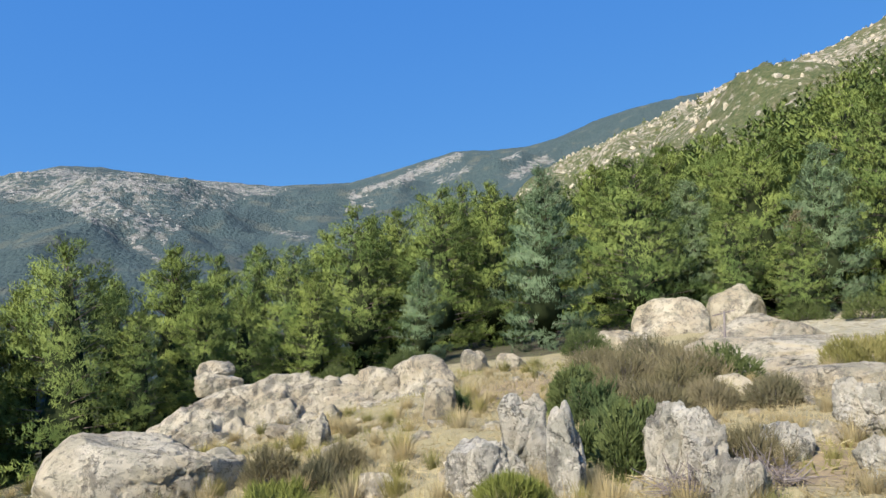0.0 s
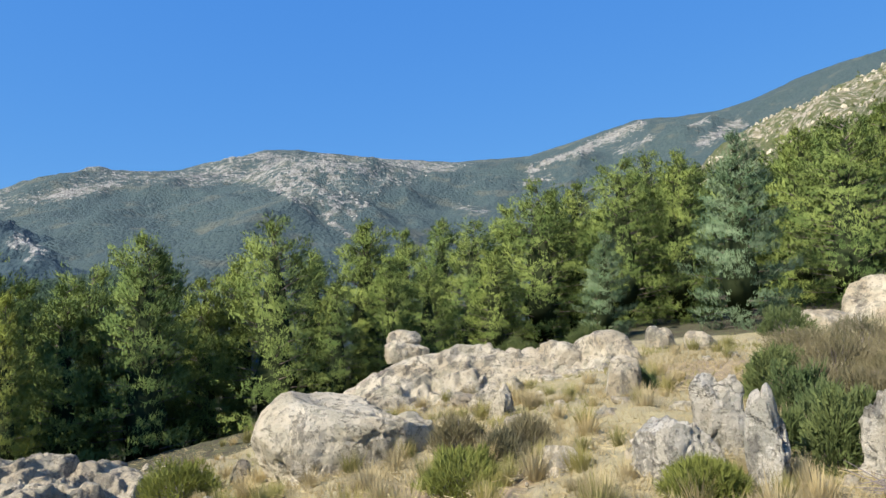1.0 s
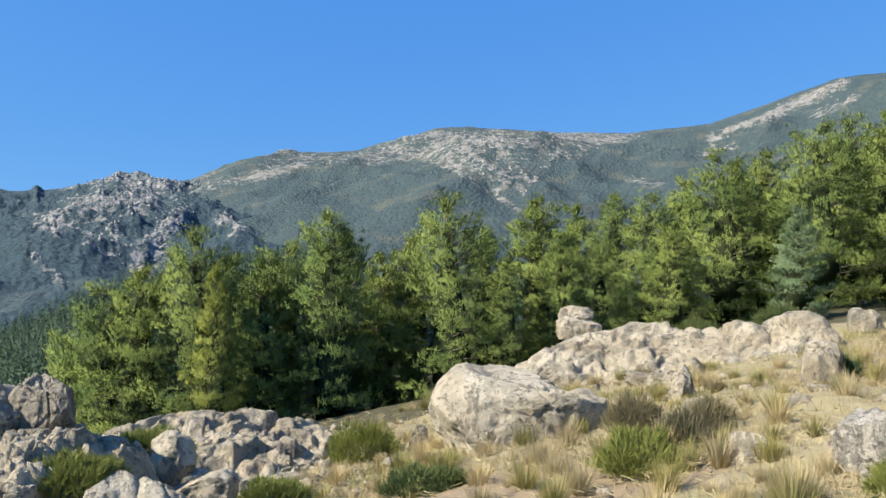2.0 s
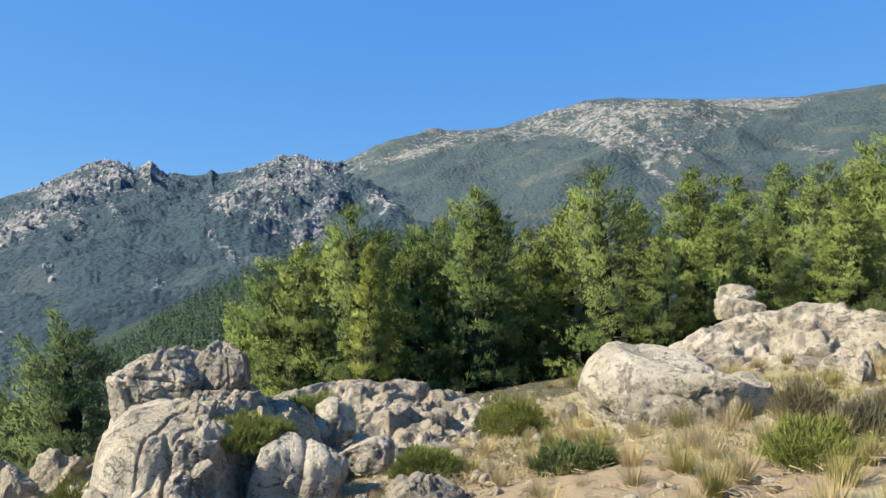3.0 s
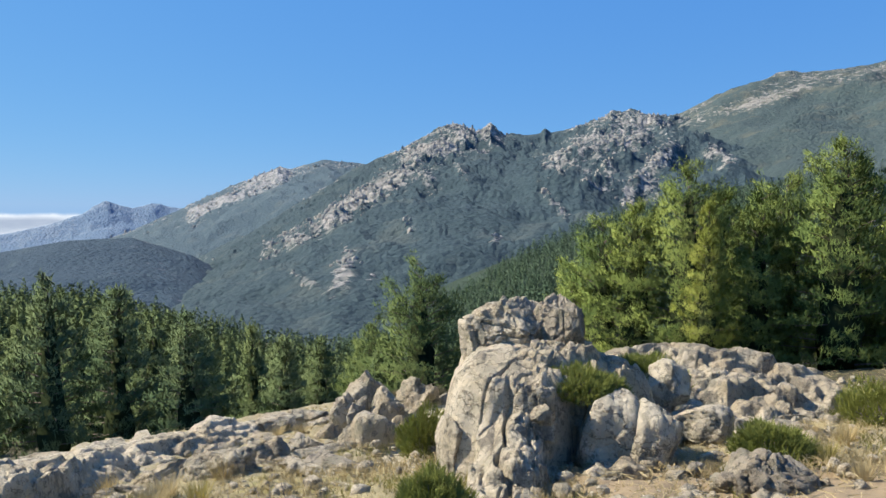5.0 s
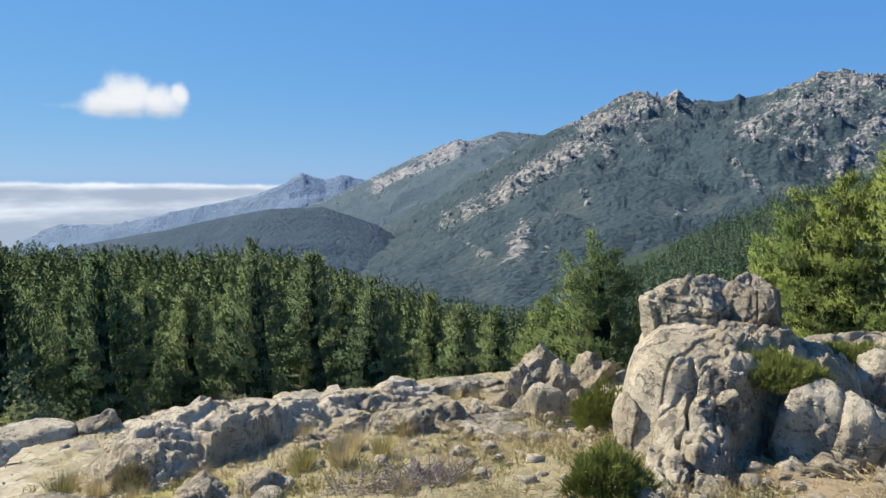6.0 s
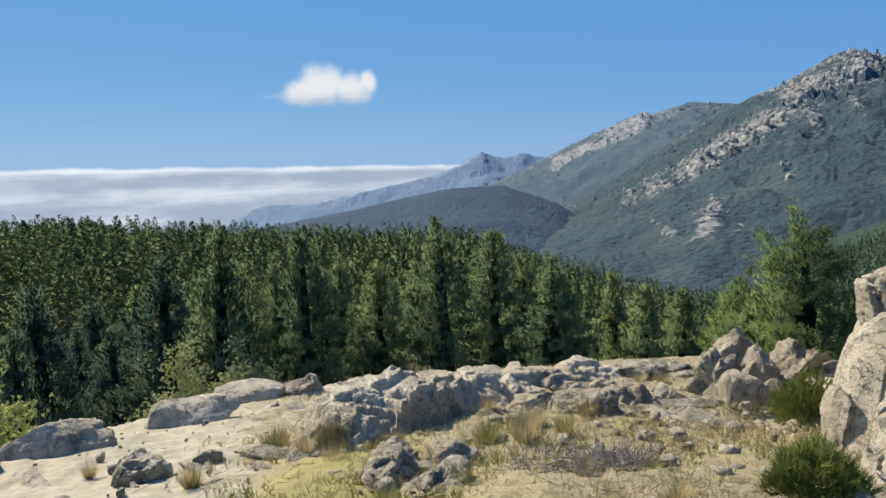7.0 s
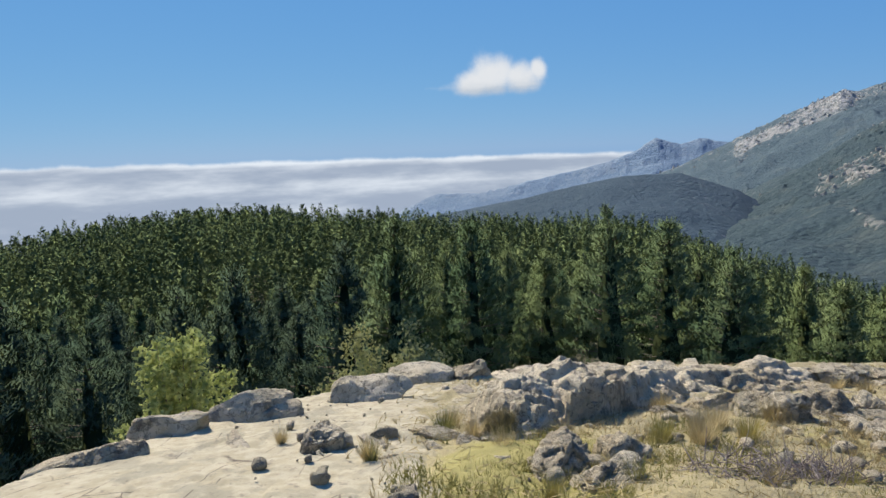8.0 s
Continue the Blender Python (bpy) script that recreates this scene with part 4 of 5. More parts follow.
def ledges(label, seed, az0, az1, r0, r1, step, rows, middle, heights, fronts, cuts, power, bed=0.21, cells=((0.8, 0.07), (0.34, 0.04), (0.15, 0.016)), squash=(0.6, 1.5), mat=None):
    """A broken ridge of bedrock across the line of sight: ledges in front, a pale sloping back.
    middle, heights and fronts: bearings with the crest's distance, its height over the soil and the depth of the slope before it."""
    A, R = np.meshgrid(np.arange(az0, az1, step), r0 * (r1 / r0) ** np.linspace(0, 1, rows))
    x, y = -np.sin(np.radians(A)) * R, np.cos(np.radians(A)) * R
    p = np.stack([x, y, 0 * x], -1)
    wa, wr = A + 1.3 * fbm(p * 0.9, 3, seed), R + 0.28 * fbm(p * 1.1, 3, seed + 1)
    tall, front = np.interp(wa, *np.array(heights, float).T), np.interp(wa, *np.array(fronts, float).T)
    d = wr - np.interp(wa, *np.array(middle, float).T)
    cut = smooth(wa, cuts[0], cuts[0] + 1.5) * smooth(wa, cuts[1], cuts[1] - 1.5)
    slope = np.clip(-d / front, 0, 1)
    h = tall * (1 - np.where(d < 0, (1 - cut) * slope ** power + cut * (0.25 * slope + 0.75 * smooth(slope, 0.8, 1.0)), 0.8 * smooth(d, 0.4, 2.4)))
    steps = h / bed + 0.9 * fbm(p * 1.1, 3, seed + 2)
    frac = steps - np.floor(steps)
    h = h + 0.9 * bed * (np.floor(steps) + smooth(frac, 0.55, 0.95) - steps) * smooth(h, 0.02, 0.15)
    lump = smooth(h, 0.0, 0.25) * (0.35 + 0.65 * smooth(-d, 0.0, 0.6))
    for k, (size, push) in zip((10, 14, 18), cells):
        lift, crack = blocks((x * 0.35 + y) * squash[0], (x - y * 0.35) * squash[1], size, seed + k)
        h = h + lump * (push * lift - 1.1 * push * smooth(crack, 0.16, 0.0))
    q = np.stack([x, y, h], -1)
    h = h + lump * (0.03 * fbm(q * 2.0, 3, seed + 20) + 0.016 * fbm(q * 7.0, 4, seed + 21, 0.6) + 0.012 * ridged(q * [4, 4, 9], 3, seed + 22))
    rim = np.maximum(np.abs(A - (az0 + az1) / 2) / (az1 - az0) * 2, np.abs(np.log(R / math.sqrt(r0 * r1))) / math.log(r1 / r0) * 2)
    h = h - 0.22 + 0.14 * smooth(h, 0.0, 0.12) - 0.3 * smooth(rim, 0.93, 1.0)
    me = make_mesh("granite_outcrop", np.stack([x, y, ground_z(x, y) + h], -1).reshape(-1, 3), grid_faces(*A.shape)[:, ::-1], [mat or ROCK_PALE])
    tagged(new("granite_outcrop", me), label, "rock")


ledges("long ledged granite outcrop with a pale sloping back", 951, 81, 111.5, 9, 19.5, 0.11, 300, ((81, 17.2), (85.6, 17), (91.4, 15), (96.7, 12.8), (100.4, 11.9), (106.2, 11.1), (111, 10.6)),
       ((81, 0), (82.5, 0.3), (85.6, 0.6), (88, 0.42), (91.4, 0.5), (94, 0.56), (96.7, 0.78), (100.4, 1.06), (103, 0.92), (106.2, 0.78), (108.6, 0.35), (110.5, -0.1)), ((85, 1.8), (92, 1.8), (96, 1.3), (100, 1.3), (103, 1.7), (108, 1.6)), (94.5, 101), 1.7)
ledges("broad shelf of broken granite slabs with shrubs on it", 981, 36, 58, 9.6, 19.5, 0.1, 260, ((36, 15.2), (40, 15.8), (44, 16.3), (49, 16.6), (58, 16.4)),
       ((36.2, -0.1), (37.6, 0.5), (40, 0.95), (44, 1.3), (48, 1.45), (53, 1.5), (58, 1.2)), ((36, 3), (40, 4.2), (46, 5.6), (58, 5.6)), (0, 1), 0.9, 0.36, ((1.3, 0.13), (0.5, 0.06), (0.17, 0.02)), (0.8, 1.0), ROCK)
ledges("long cracked granite rib along the hill crest", 971, -2.6, 23.6, 16.8, 24, 0.1, 230, ((-3, 20), (4, 20.4), (12, 20.8), (17, 20.6), (24, 19.4)),
       ((-1.8, -0.1), (-0.3, 0.53), (2.4, 0.84), (4.5, 0.8), (7, 0.91), (9.2, 0.97), (11.1, 1.32), (13.4, 1.47), (15.7, 1.36), (17.6, 1.4), (19.5, 1.2), (21.5, 0.95), (23, -0.1)), ((-3, 1.4), (5, 1.5), (10, 1.8), (15, 2.3), (24, 2.6)), (0, 1), 1.0, 0.34, ((1.5, 0.09), (0.6, 0.035), (0.2, 0.01)), (1.0, 0.75), ROCK)
boulder(92.4, 15.2, 1.7, 0.42, "wide low granite outcrop with a pale top", d=1.8, tip=9, seed=83, facets=4, block=0.4, layers=0.5, rough=0.9, mat=ROCK_PALE)
stone(80.4, 17.6, -3.4, 1.3, 1.4, 0.4, "low granite outcrop at the terrace edge", 582, 5, facets=3, block=0.6, rough=1.1, layers=0.5)
stone(88.2, 12.6, -2.75, 1.7, 1.3, 0.52, "flat broken granite ledge in dry grass", 283, 5, facets=3, block=0.7, rough=1.6, layers=0.8, roll=-6)
boulder(117.2, 14.4, 1.95, 0.4, "loaf-shaped flat granite stone with a shadow gap", d=1.0, z=-3.12, tip=26, seed=87, facets=3, block=0.2, mat=ROCK_PALE, rough=0.4)
boulder(112.7, 16.8, 1.7, 0.5, "thick flat granite slab resting on the terrace", d=1.2, z=-3.66, tip=24, seed=88, facets=3, block=0.5, mat=ROCK_PALE, rough=0.5)
boulder(108.3, 16.8, 1.1, 0.55, "low granite stone on the terrace", seed=89, rough=1.0)
boulder(84.6, 11.6, 1.3, 0.5, "broken granite stones in dry grass", seed=90, rough=1.6, layers=0.8)
boulder(81.0, 12.6, 0.9, 0.48, "tilted granite stone in dry grass", seed=91, rough=1.2)
boulder(78.6, 13.2, 0.8, 0.42, "low granite stone in dry grass", seed=92, rough=1.2)
stone(100.6, 8.2, -1.95, 0.8, 1.3, 0.62, "angular layered granite rock in the yellow grass", 93, 6, facets=3, block=0.75, rough=1.6, layers=0.8, tip=10, turn=-20)
stone(97.4, 7.6, -1.75, 0.9, 1.0, 0.4, "low layered granite rock beside yellow grass", 293, 5, facets=3, block=0.75, rough=1.5, layers=0.8)
boulder(96.0, 8.4, 0.8, 0.35, "low layered granite rock", seed=94, rough=1.3, layers=1.0)
boulder(126.0, 13.0, 1.9, 0.7, "rounded shaded granite rock at the slab edge", d=1.0, z=-2.95, seed=96, mat=ROCK_PALE, facets=6, block=0.4, rough=0.6, drawn=(0.7, 1, 1))
boulder(122.6, 16.0, 1.3, 0.6, "low shaded granite rock at the slab edge", seed=97, mat=ROCK_PALE, rough=0.6)
boulder(132.5, 12.4, 1.6, 0.55, "low shaded granite rock below the slab edge", d=0.9, z=-2.75, seed=98, mat=ROCK_PALE, facets=6, rough=0.7)
boulder(138.9, 10.5, 1.7, 0.5, "low shaded granite rim of the slab", d=0.9, z=-2.35, seed=298, mat=ROCK_PALE, facets=6, rough=0.8)
boulder(121.1, 9.8, 0.85, 0.34, "small dark granite stone lying on the slab", seed=99, rough=0.9, layers=0.7)
boulder(119.5, 9.9, 0.36, 0.26, "small flat granite stone on the slab", seed=100, level=4, layers=0.8)
boulder(115.9, 10.4, 0.45, 0.22, "small granite stone on the slab", seed=101, level=4)
boulder(114.6, 6.6, 0.5, 0.28, "dark rough granite stone at the grass edge", seed=102, rough=1.5)


def scatter_outcrops():
    """Low broken rock and dipping ledges that break through the soil."""
    rng = np.random.default_rng(5)
    spans = [(75, 108, 9.5, 19, 46, 2.2), (78, 112, 0.78, 0.90, 34, 2.6), (40, 58, 9.5, 19, 80, 1.4), (64, 80, 11, 20, 34, 1.3), (12, 26, 16, 23, 16, 1.6), (-34, -18, 12, 24, 16, 1.6), (106, 128, 9, 14, 14, 2.4), (-20, 12, 9, 20, 12, 1.2), (46, 70, 7.2, 10.5, 26, 1.1)]
    made = [rock_shape(1, 0.8, 1, 300 + i, 4, rng.uniform(0.4, 0.9), rng.uniform(0.7, 1.3), rng.uniform(0.3, 1), 10) for i in range(14)]
    meshes = [make_mesh("outcrop", *m, [(ROCK, ROCK_DARK, ROCK_PALE, ROCK)[i % 4]]) for i, m in enumerate(made)]
    for a0, a1, r0, r1, n, long in spans:
        for i in range(n):
            az, r = rng.uniform(a0, a1), rng.uniform(r0, r1)
            if r1 < 1:
                r *= float(np.interp(az, EDGE_AZ, EDGE_R))
            x, y, _ = polar(az, r)
            s = (0.25 + 0.6 * rng.random() ** 1.8) * r / 13
            flat = 0.35 if r > min(13.5, 0.7 * float(np.interp(az, EDGE_AZ, EDGE_R))) and az > 74 else 1.0
            ob = new("outcrop", meshes[rng.integers(14)])
            ob.matrix_basis = pose(x, y, float(ground_z(x, y)) - 0.06 - 0.04 * s - (0.05 if flat < 1 else 0), rng.uniform(-8, 8) * (flat - 0.35), rng.uniform(2, 16) * (flat - 0.3), 62 + rng.normal(0, 28)) @ Matrix.Diagonal((s * long * rng.uniform(0.7, 1.3), s * rng.uniform(0.6, 1.1), s * rng.uniform(0.25, 0.5) * (0.62 + 0.38 * (flat - 0.35) / 0.65), 1))
            tagged(ob, "low weathered granite ledge breaking through the soil", "rock", "rocks in the soil")


scatter_outcrops()


def scatter_stones():
    rng = np.random.default_rng(6)
    vs, fs, base = [], [], 0
    shapes = [rock_shape(1, 0.7, 0.5, 400 + i, 2, 0.9, 1.3, 0.6, 14) for i in range(6)]
    for i in range(2200):
        zone = rng.random()
        az = rng.uniform(36, 62) if zone < 0.25 else rng.uniform(40, 104) if zone < 0.65 else rng.uniform(-36, 128)
        r = (6.0 if zone > 0.6 else 7.5) + 14 * rng.random() ** 1.1
        x, y, _ = polar(az, r)
        if r > np.interp(az, EDGE_AZ, EDGE_R) * 0.92:
            continue
        q, f = shapes[rng.integers(6)]
        s, t = 0.05 + 0.28 * rng.random() ** 3.5, rng.uniform(0, 6.28)
        q = q * s
        q = np.stack([q[:, 0] * math.cos(t) - q[:, 1] * math.sin(t) + x, q[:, 0] * math.sin(t) + q[:, 1] * math.cos(t) + y, q[:, 2] + float(ground_z(x, y))], -1)
        vs.append(q)
        fs.append(f + base)
        base += len(q)
    tagged(new("stones", make_mesh("stones", np.concatenate(vs), np.concatenate(fs), [ROCK])), "loose granite stones strewn over dry soil", "stones", kind="stuff")


scatter_stones()

# ================= pines =================


def blades(rng, centre, way, count, length, width, spread, loose=0.0):
    """Narrow triangles in tufts round the given centres; returns corners as (n, 3, 3)."""
    c = np.repeat(centre, count, 0)
    c = c + loose * length * rng.normal(size=c.shape) * [1, 1, 0.6]
    w = np.repeat(way, count, 0) + spread * rng.normal(size=c.shape)
    w /= np.linalg.norm(w, axis=1, keepdims=True)
    side = np.cross(w, rng.normal(size=c.shape))
    side /= np.linalg.norm(side, axis=1, keepdims=True)
    k = length * rng.uniform(0.65, 1.25, (len(c), 1))
    b = width * rng.uniform(0.7, 1.2, (len(c), 1))
    return np.stack([c - side * b * 0.5 - w * k * 0.25, c + side * b * 0.5 - w * k * 0.25, c + w * k * 0.85], 1)


def face_out(corners, out):
    """Turns every triangle so that its front looks the way that is given for it."""
    n = np.cross(corners[:, 1] - corners[:, 0], corners[:, 2] - corners[:, 0])
    back = (n * out).sum(1) < 0
    corners[back] = corners[back][:, ::-1]
    return corners


def triangles(name, corners, mats, **more):
    return make_mesh(name, corners.reshape(-1, 3), np.arange(len(corners) * 3).reshape(-1, 3), mats, **more)


def sticks(a, b, ra, rb, sides=4):
    """Tapered sticks from points a to points b; returns vertices and quads."""
    n = len(a)
    d = (b - a) / np.maximum(np.linalg.norm(b - a, axis=1, keepdims=True), 1e-6)
    u = np.cross(d, [0.31, 0.87, 0.38])
    u /= np.maximum(np.linalg.norm(u, axis=1, keepdims=True), 1e-6)
    v = np.cross(d, u)
    rings = []
    for p, rad in ((a, ra), (b, rb)):
        for i in range(sides):
            t = 2 * math.pi * i / sides
            rings.append(p + (u * math.cos(t) + v * math.sin(t)) * np.reshape(rad, (-1, 1)))
    verts = np.stack(rings, 1).reshape(-1, 3)
    base = np.arange(n)[:, None] * sides * 2
    f = [base + np.array([i, (i + 1) % sides, sides + (i + 1) % sides, sides + i]) for i in range(sides)]
    return verts, np.concatenate(f)


def pine(name, seed, height, radius, whorls, per, clumps, count, length, width, low, mat, label, taper=0.8, lift=1.0):
    """A pine: tapered trunk with limbs in whorls, and a crown of needle tufts."""
    rng = np.random.default_rng(seed)
    tree = thing(name, 0, 0, 0, label, "tree")
    z0 = height * low
    za = z0 + (height * 0.97 - z0) * np.linspace(0, 1, whorls) ** 0.92
    a, b, centre, way = [], [], [], []
    lean = rng.normal(0, 0.012, 2)
    for i, z in enumerate(za):
        u = (z - z0) / (height - z0)
        full = radius * (1 - u) ** taper * min(1.0, 0.62 + 1.9 * u) + 0.03 * height * 0.4
        for j in range(per if u < 0.85 else 3):
            t = 2 * math.pi * (j / per) + i * 2.4 + rng.normal(0, 0.35)
            L = full * rng.uniform(0.62, 1.18)
            up = lift * (-0.05 + 0.75 * u) + rng.normal(0, 0.1)
            d = np.array([math.cos(t), math.sin(t), up])
            root = np.array([lean[0] * z, lean[1] * z, z + rng.normal(0, 0.02 * height)])
            tip = root + d * L
            a.append(root)
            b.append(tip)
            k = max(3, int(clumps * (0.35 + 0.65 * L / radius) + rng.random()))
            s = 1 - 0.58 * rng.random(k) ** 1.15
            side = np.array([-d[1], d[0], 0])
            c = root + d * (L * s)[:, None] + side * (rng.normal(0, 0.15, k) * min(L, 0.8 * radius) + rng.normal(0, 0.05 * radius, k))[:, None]
            c[:, 2] += 0.10 * L * s ** 2 + rng.normal(0, 0.045 * radius, k)
            centre.append(c)
            w = d * 0.5 + np.array([0, 0, 0.8])
            way.append(np.tile(w / np.linalg.norm(w), (k, 1)))
    top = np.array([[lean[0] * height, lean[1] * height, height * q] for q in (0.93, 0.96, 0.985, 1.0)])
    centre.append(top)
    way.append(np.tile([0, 0, 1.0], (4, 1)))
    a, b, centre, way = np.array(a), np.array(b), np.concatenate(centre), np.concatenate(way)
    tri = blades(rng, centre, way, count, length, width, 0.55, 0.42)
    out = tri.mean(1) - np.array([0, 0, height * 0.25])
    tri = face_out(tri, out * [1, 1, 0.35])
    out = np.repeat(out, 3, 0)
    out = out * [1, 1, 0.35] / np.linalg.norm(out * [1, 1, 0.35], axis=1, keepdims=True) + 0.4 * np.repeat(np.repeat(way, count, 0), 3, 0) + 0.18 * np.repeat(rng.normal(size=tri[:, 0].shape), 3, 0)
    out /= np.linalg.norm(out, axis=1, keepdims=True)
    # dense inner foliage, coloured near black for the shade inside the crown
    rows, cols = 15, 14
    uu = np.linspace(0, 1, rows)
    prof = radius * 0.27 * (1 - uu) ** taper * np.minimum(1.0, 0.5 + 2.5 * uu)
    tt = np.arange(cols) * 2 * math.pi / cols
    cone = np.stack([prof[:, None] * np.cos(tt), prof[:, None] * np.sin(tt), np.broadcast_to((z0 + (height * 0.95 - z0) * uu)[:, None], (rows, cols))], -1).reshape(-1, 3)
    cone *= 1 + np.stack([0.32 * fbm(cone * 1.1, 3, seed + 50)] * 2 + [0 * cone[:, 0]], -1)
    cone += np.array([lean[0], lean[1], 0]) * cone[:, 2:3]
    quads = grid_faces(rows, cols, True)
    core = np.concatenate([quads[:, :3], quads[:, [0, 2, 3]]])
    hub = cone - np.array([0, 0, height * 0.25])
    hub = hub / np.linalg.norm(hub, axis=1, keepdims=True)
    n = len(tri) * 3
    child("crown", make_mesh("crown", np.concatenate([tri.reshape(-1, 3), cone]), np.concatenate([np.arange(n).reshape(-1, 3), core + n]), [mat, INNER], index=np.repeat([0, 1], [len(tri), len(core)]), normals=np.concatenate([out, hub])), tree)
    zs = np.linspace(-0.4, height * 0.96, 9)
    ta = np.stack([lean[0] * zs, lean[1] * zs, zs], -1)
    rad = np.interp(zs, [-0.4, 0, height], [0.028 * height, 0.02 * height, 0.004])
    t = np.arange(8) * math.pi / 4
    rings = ta[:, None] + np.stack([np.cos(t), np.sin(t), 0 * t], -1)[None] * rad[:, None, None]
    child("trunk", make_mesh("trunk", rings.reshape(-1, 3), grid_faces(9, 8, True), [BARK]), tree)
    v2, f2 = sticks(a, a + (b - a) * 0.8, np.full(len(a), 0.004 * height), np.full(len(a), 0.001 * height), 3)
    tagged(child("branch", make_mesh("branch", v2, f2, [BARK]), tree), kind="stuff")
    return tree


KINDS = [
    pine("pine_tree", 1, 9.0, 3.0, 18, 6, 32, 10, 0.20, 0.034, 0.03, PINE, "green mountain pine with a dense cone crown", 0.68),
    pine("pine_tree", 2, 9.0, 3.5, 16, 7, 32, 10, 0.20, 0.034, 0.03, PINE, "broad green mountain pine with branches to the ground", 0.55),
    pine("pine_tree", 3, 9.0, 2.8, 19, 6, 32, 10, 0.20, 0.034, 0.04, PINE, "slender green mountain pine", 0.75),
    pine("pine_tree", 4, 9.0, 3.2, 17, 7, 32, 10, 0.20, 0.034, 0.03, PINE_BLUE, "blue-green pine with layered branches", 0.78, 0.4),
    pine("pine_tree", 5, 9.0, 2.4, 17, 6, 30, 10, 0.20, 0.034, 0.03, PINE_YELLOW, "yellowish young pine among darker ones", 0.75),
]
KINDS.append(pine("pine_tree", 7, 9.0, 3.3, 18, 7, 32, 10, 0.20, 0.034, 0.02, PINE_MID, "dark green mountain pine with branches to the ground", 0.62))
DEAD = pine("dead_pine", 6, 7.0, 2.0, 16, 5, 2, 6, 0.30, 0.05, 0.05, HEATH, "dead reddish-brown pine among green ones", 0.7)
WOODS = [
    pine("forest_pine", 11, 9.0, 2.4, 16, 6, 21, 8, 0.25, 0.048, 0.07, PINE_FAR, "dark green pine in a dense forest", 0.95),
    pine("forest_pine", 12, 9.0, 2.8, 15, 6, 21, 8, 0.25, 0.05, 0.07, PINE_FAR, "round-crowned dark green pine in a dense forest", 0.72),
    pine("forest_pine", 13, 9.0, 2.1, 17, 5, 22, 8, 0.25, 0.048, 0.09, PINE_FAR, "narrow dark green pine in a dense forest", 1.05),
    pine("forest_pine", 14, 9.0, 2.6, 16, 6, 21, 8, 0.25, 0.048, 0.07, PINE_FAR, "broad-crowned dark pine in a dense forest", 0.85),
]
BACKWOODS = [
    pine("forest_pine", 21, 9.0, 2.4, 14, 6, 7, 8, 0.40, 0.11, 0.08, PINE_FAR, "far dark green pine in a dense forest", 0.95),
    pine("forest_pine", 22, 9.0, 2.8, 14, 6, 7, 8, 0.40, 0.115, 0.08, PINE_FAR, "far round-crowned pine in a dense forest", 0.75),
]
# Blue-green needles toned darker: the shade of the backlit hollow is in the colour.
PINE_SHADED = needles("blue_green_shade_needles", (0.048, 0.082, 0.056), (0.088, 0.125, 0.08), 0.3, 0.25, 0.03)
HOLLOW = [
    pine("forest_pine", 31, 9.0, 2.9, 15, 6, 22, 8, 0.26, 0.05, 0.06, PINE_SHADED, "blue-green pine with layered boughs in a hollow, toned dark for shade", 0.75, 0.3),
    pine("forest_pine", 32, 9.0, 2.5, 16, 6, 22, 8, 0.26, 0.05, 0.06, PINE_SHADED, "slender blue-green pine in a hollow, toned dark for shade", 0.95, 0.4),
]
USED = set()


def plant(kind, x, y, z, height, turn, wide=1.0):
    k = height / 9.0
    m = pose(x, y, z - 0.05, 0, 0, turn) @ Matrix.Diagonal((k * wide, k * wide, k, 1))
    if kind.name in USED:
        return copy_thing(kind, m @ Matrix.Diagonal((*(1 / v for v in kind.scale), 1)))
    USED.add(kind.name)
    kind.matrix_basis = m
    return kind


def surface(x, y):
    """Height of the ground or of the slope that stands over it."""
    z = float(ground_z(x, y))
    r, az = math.hypot(x, y), math.degrees(math.atan2(-x, y))
    for paz, s, pts, _ in (SLOPE, SPUR_LAND):
        if paz[0] < az < paz[-1]:
            j = int(np.argmin(np.abs(paz - az)))
            line = pts[:, j]
            rr = np.hypot(line[:, 0], line[:, 1])
            if rr[0] < r < rr[-4]:
                z = max(z, float(np.interp(r, rr, line[:, 2])))
    return z


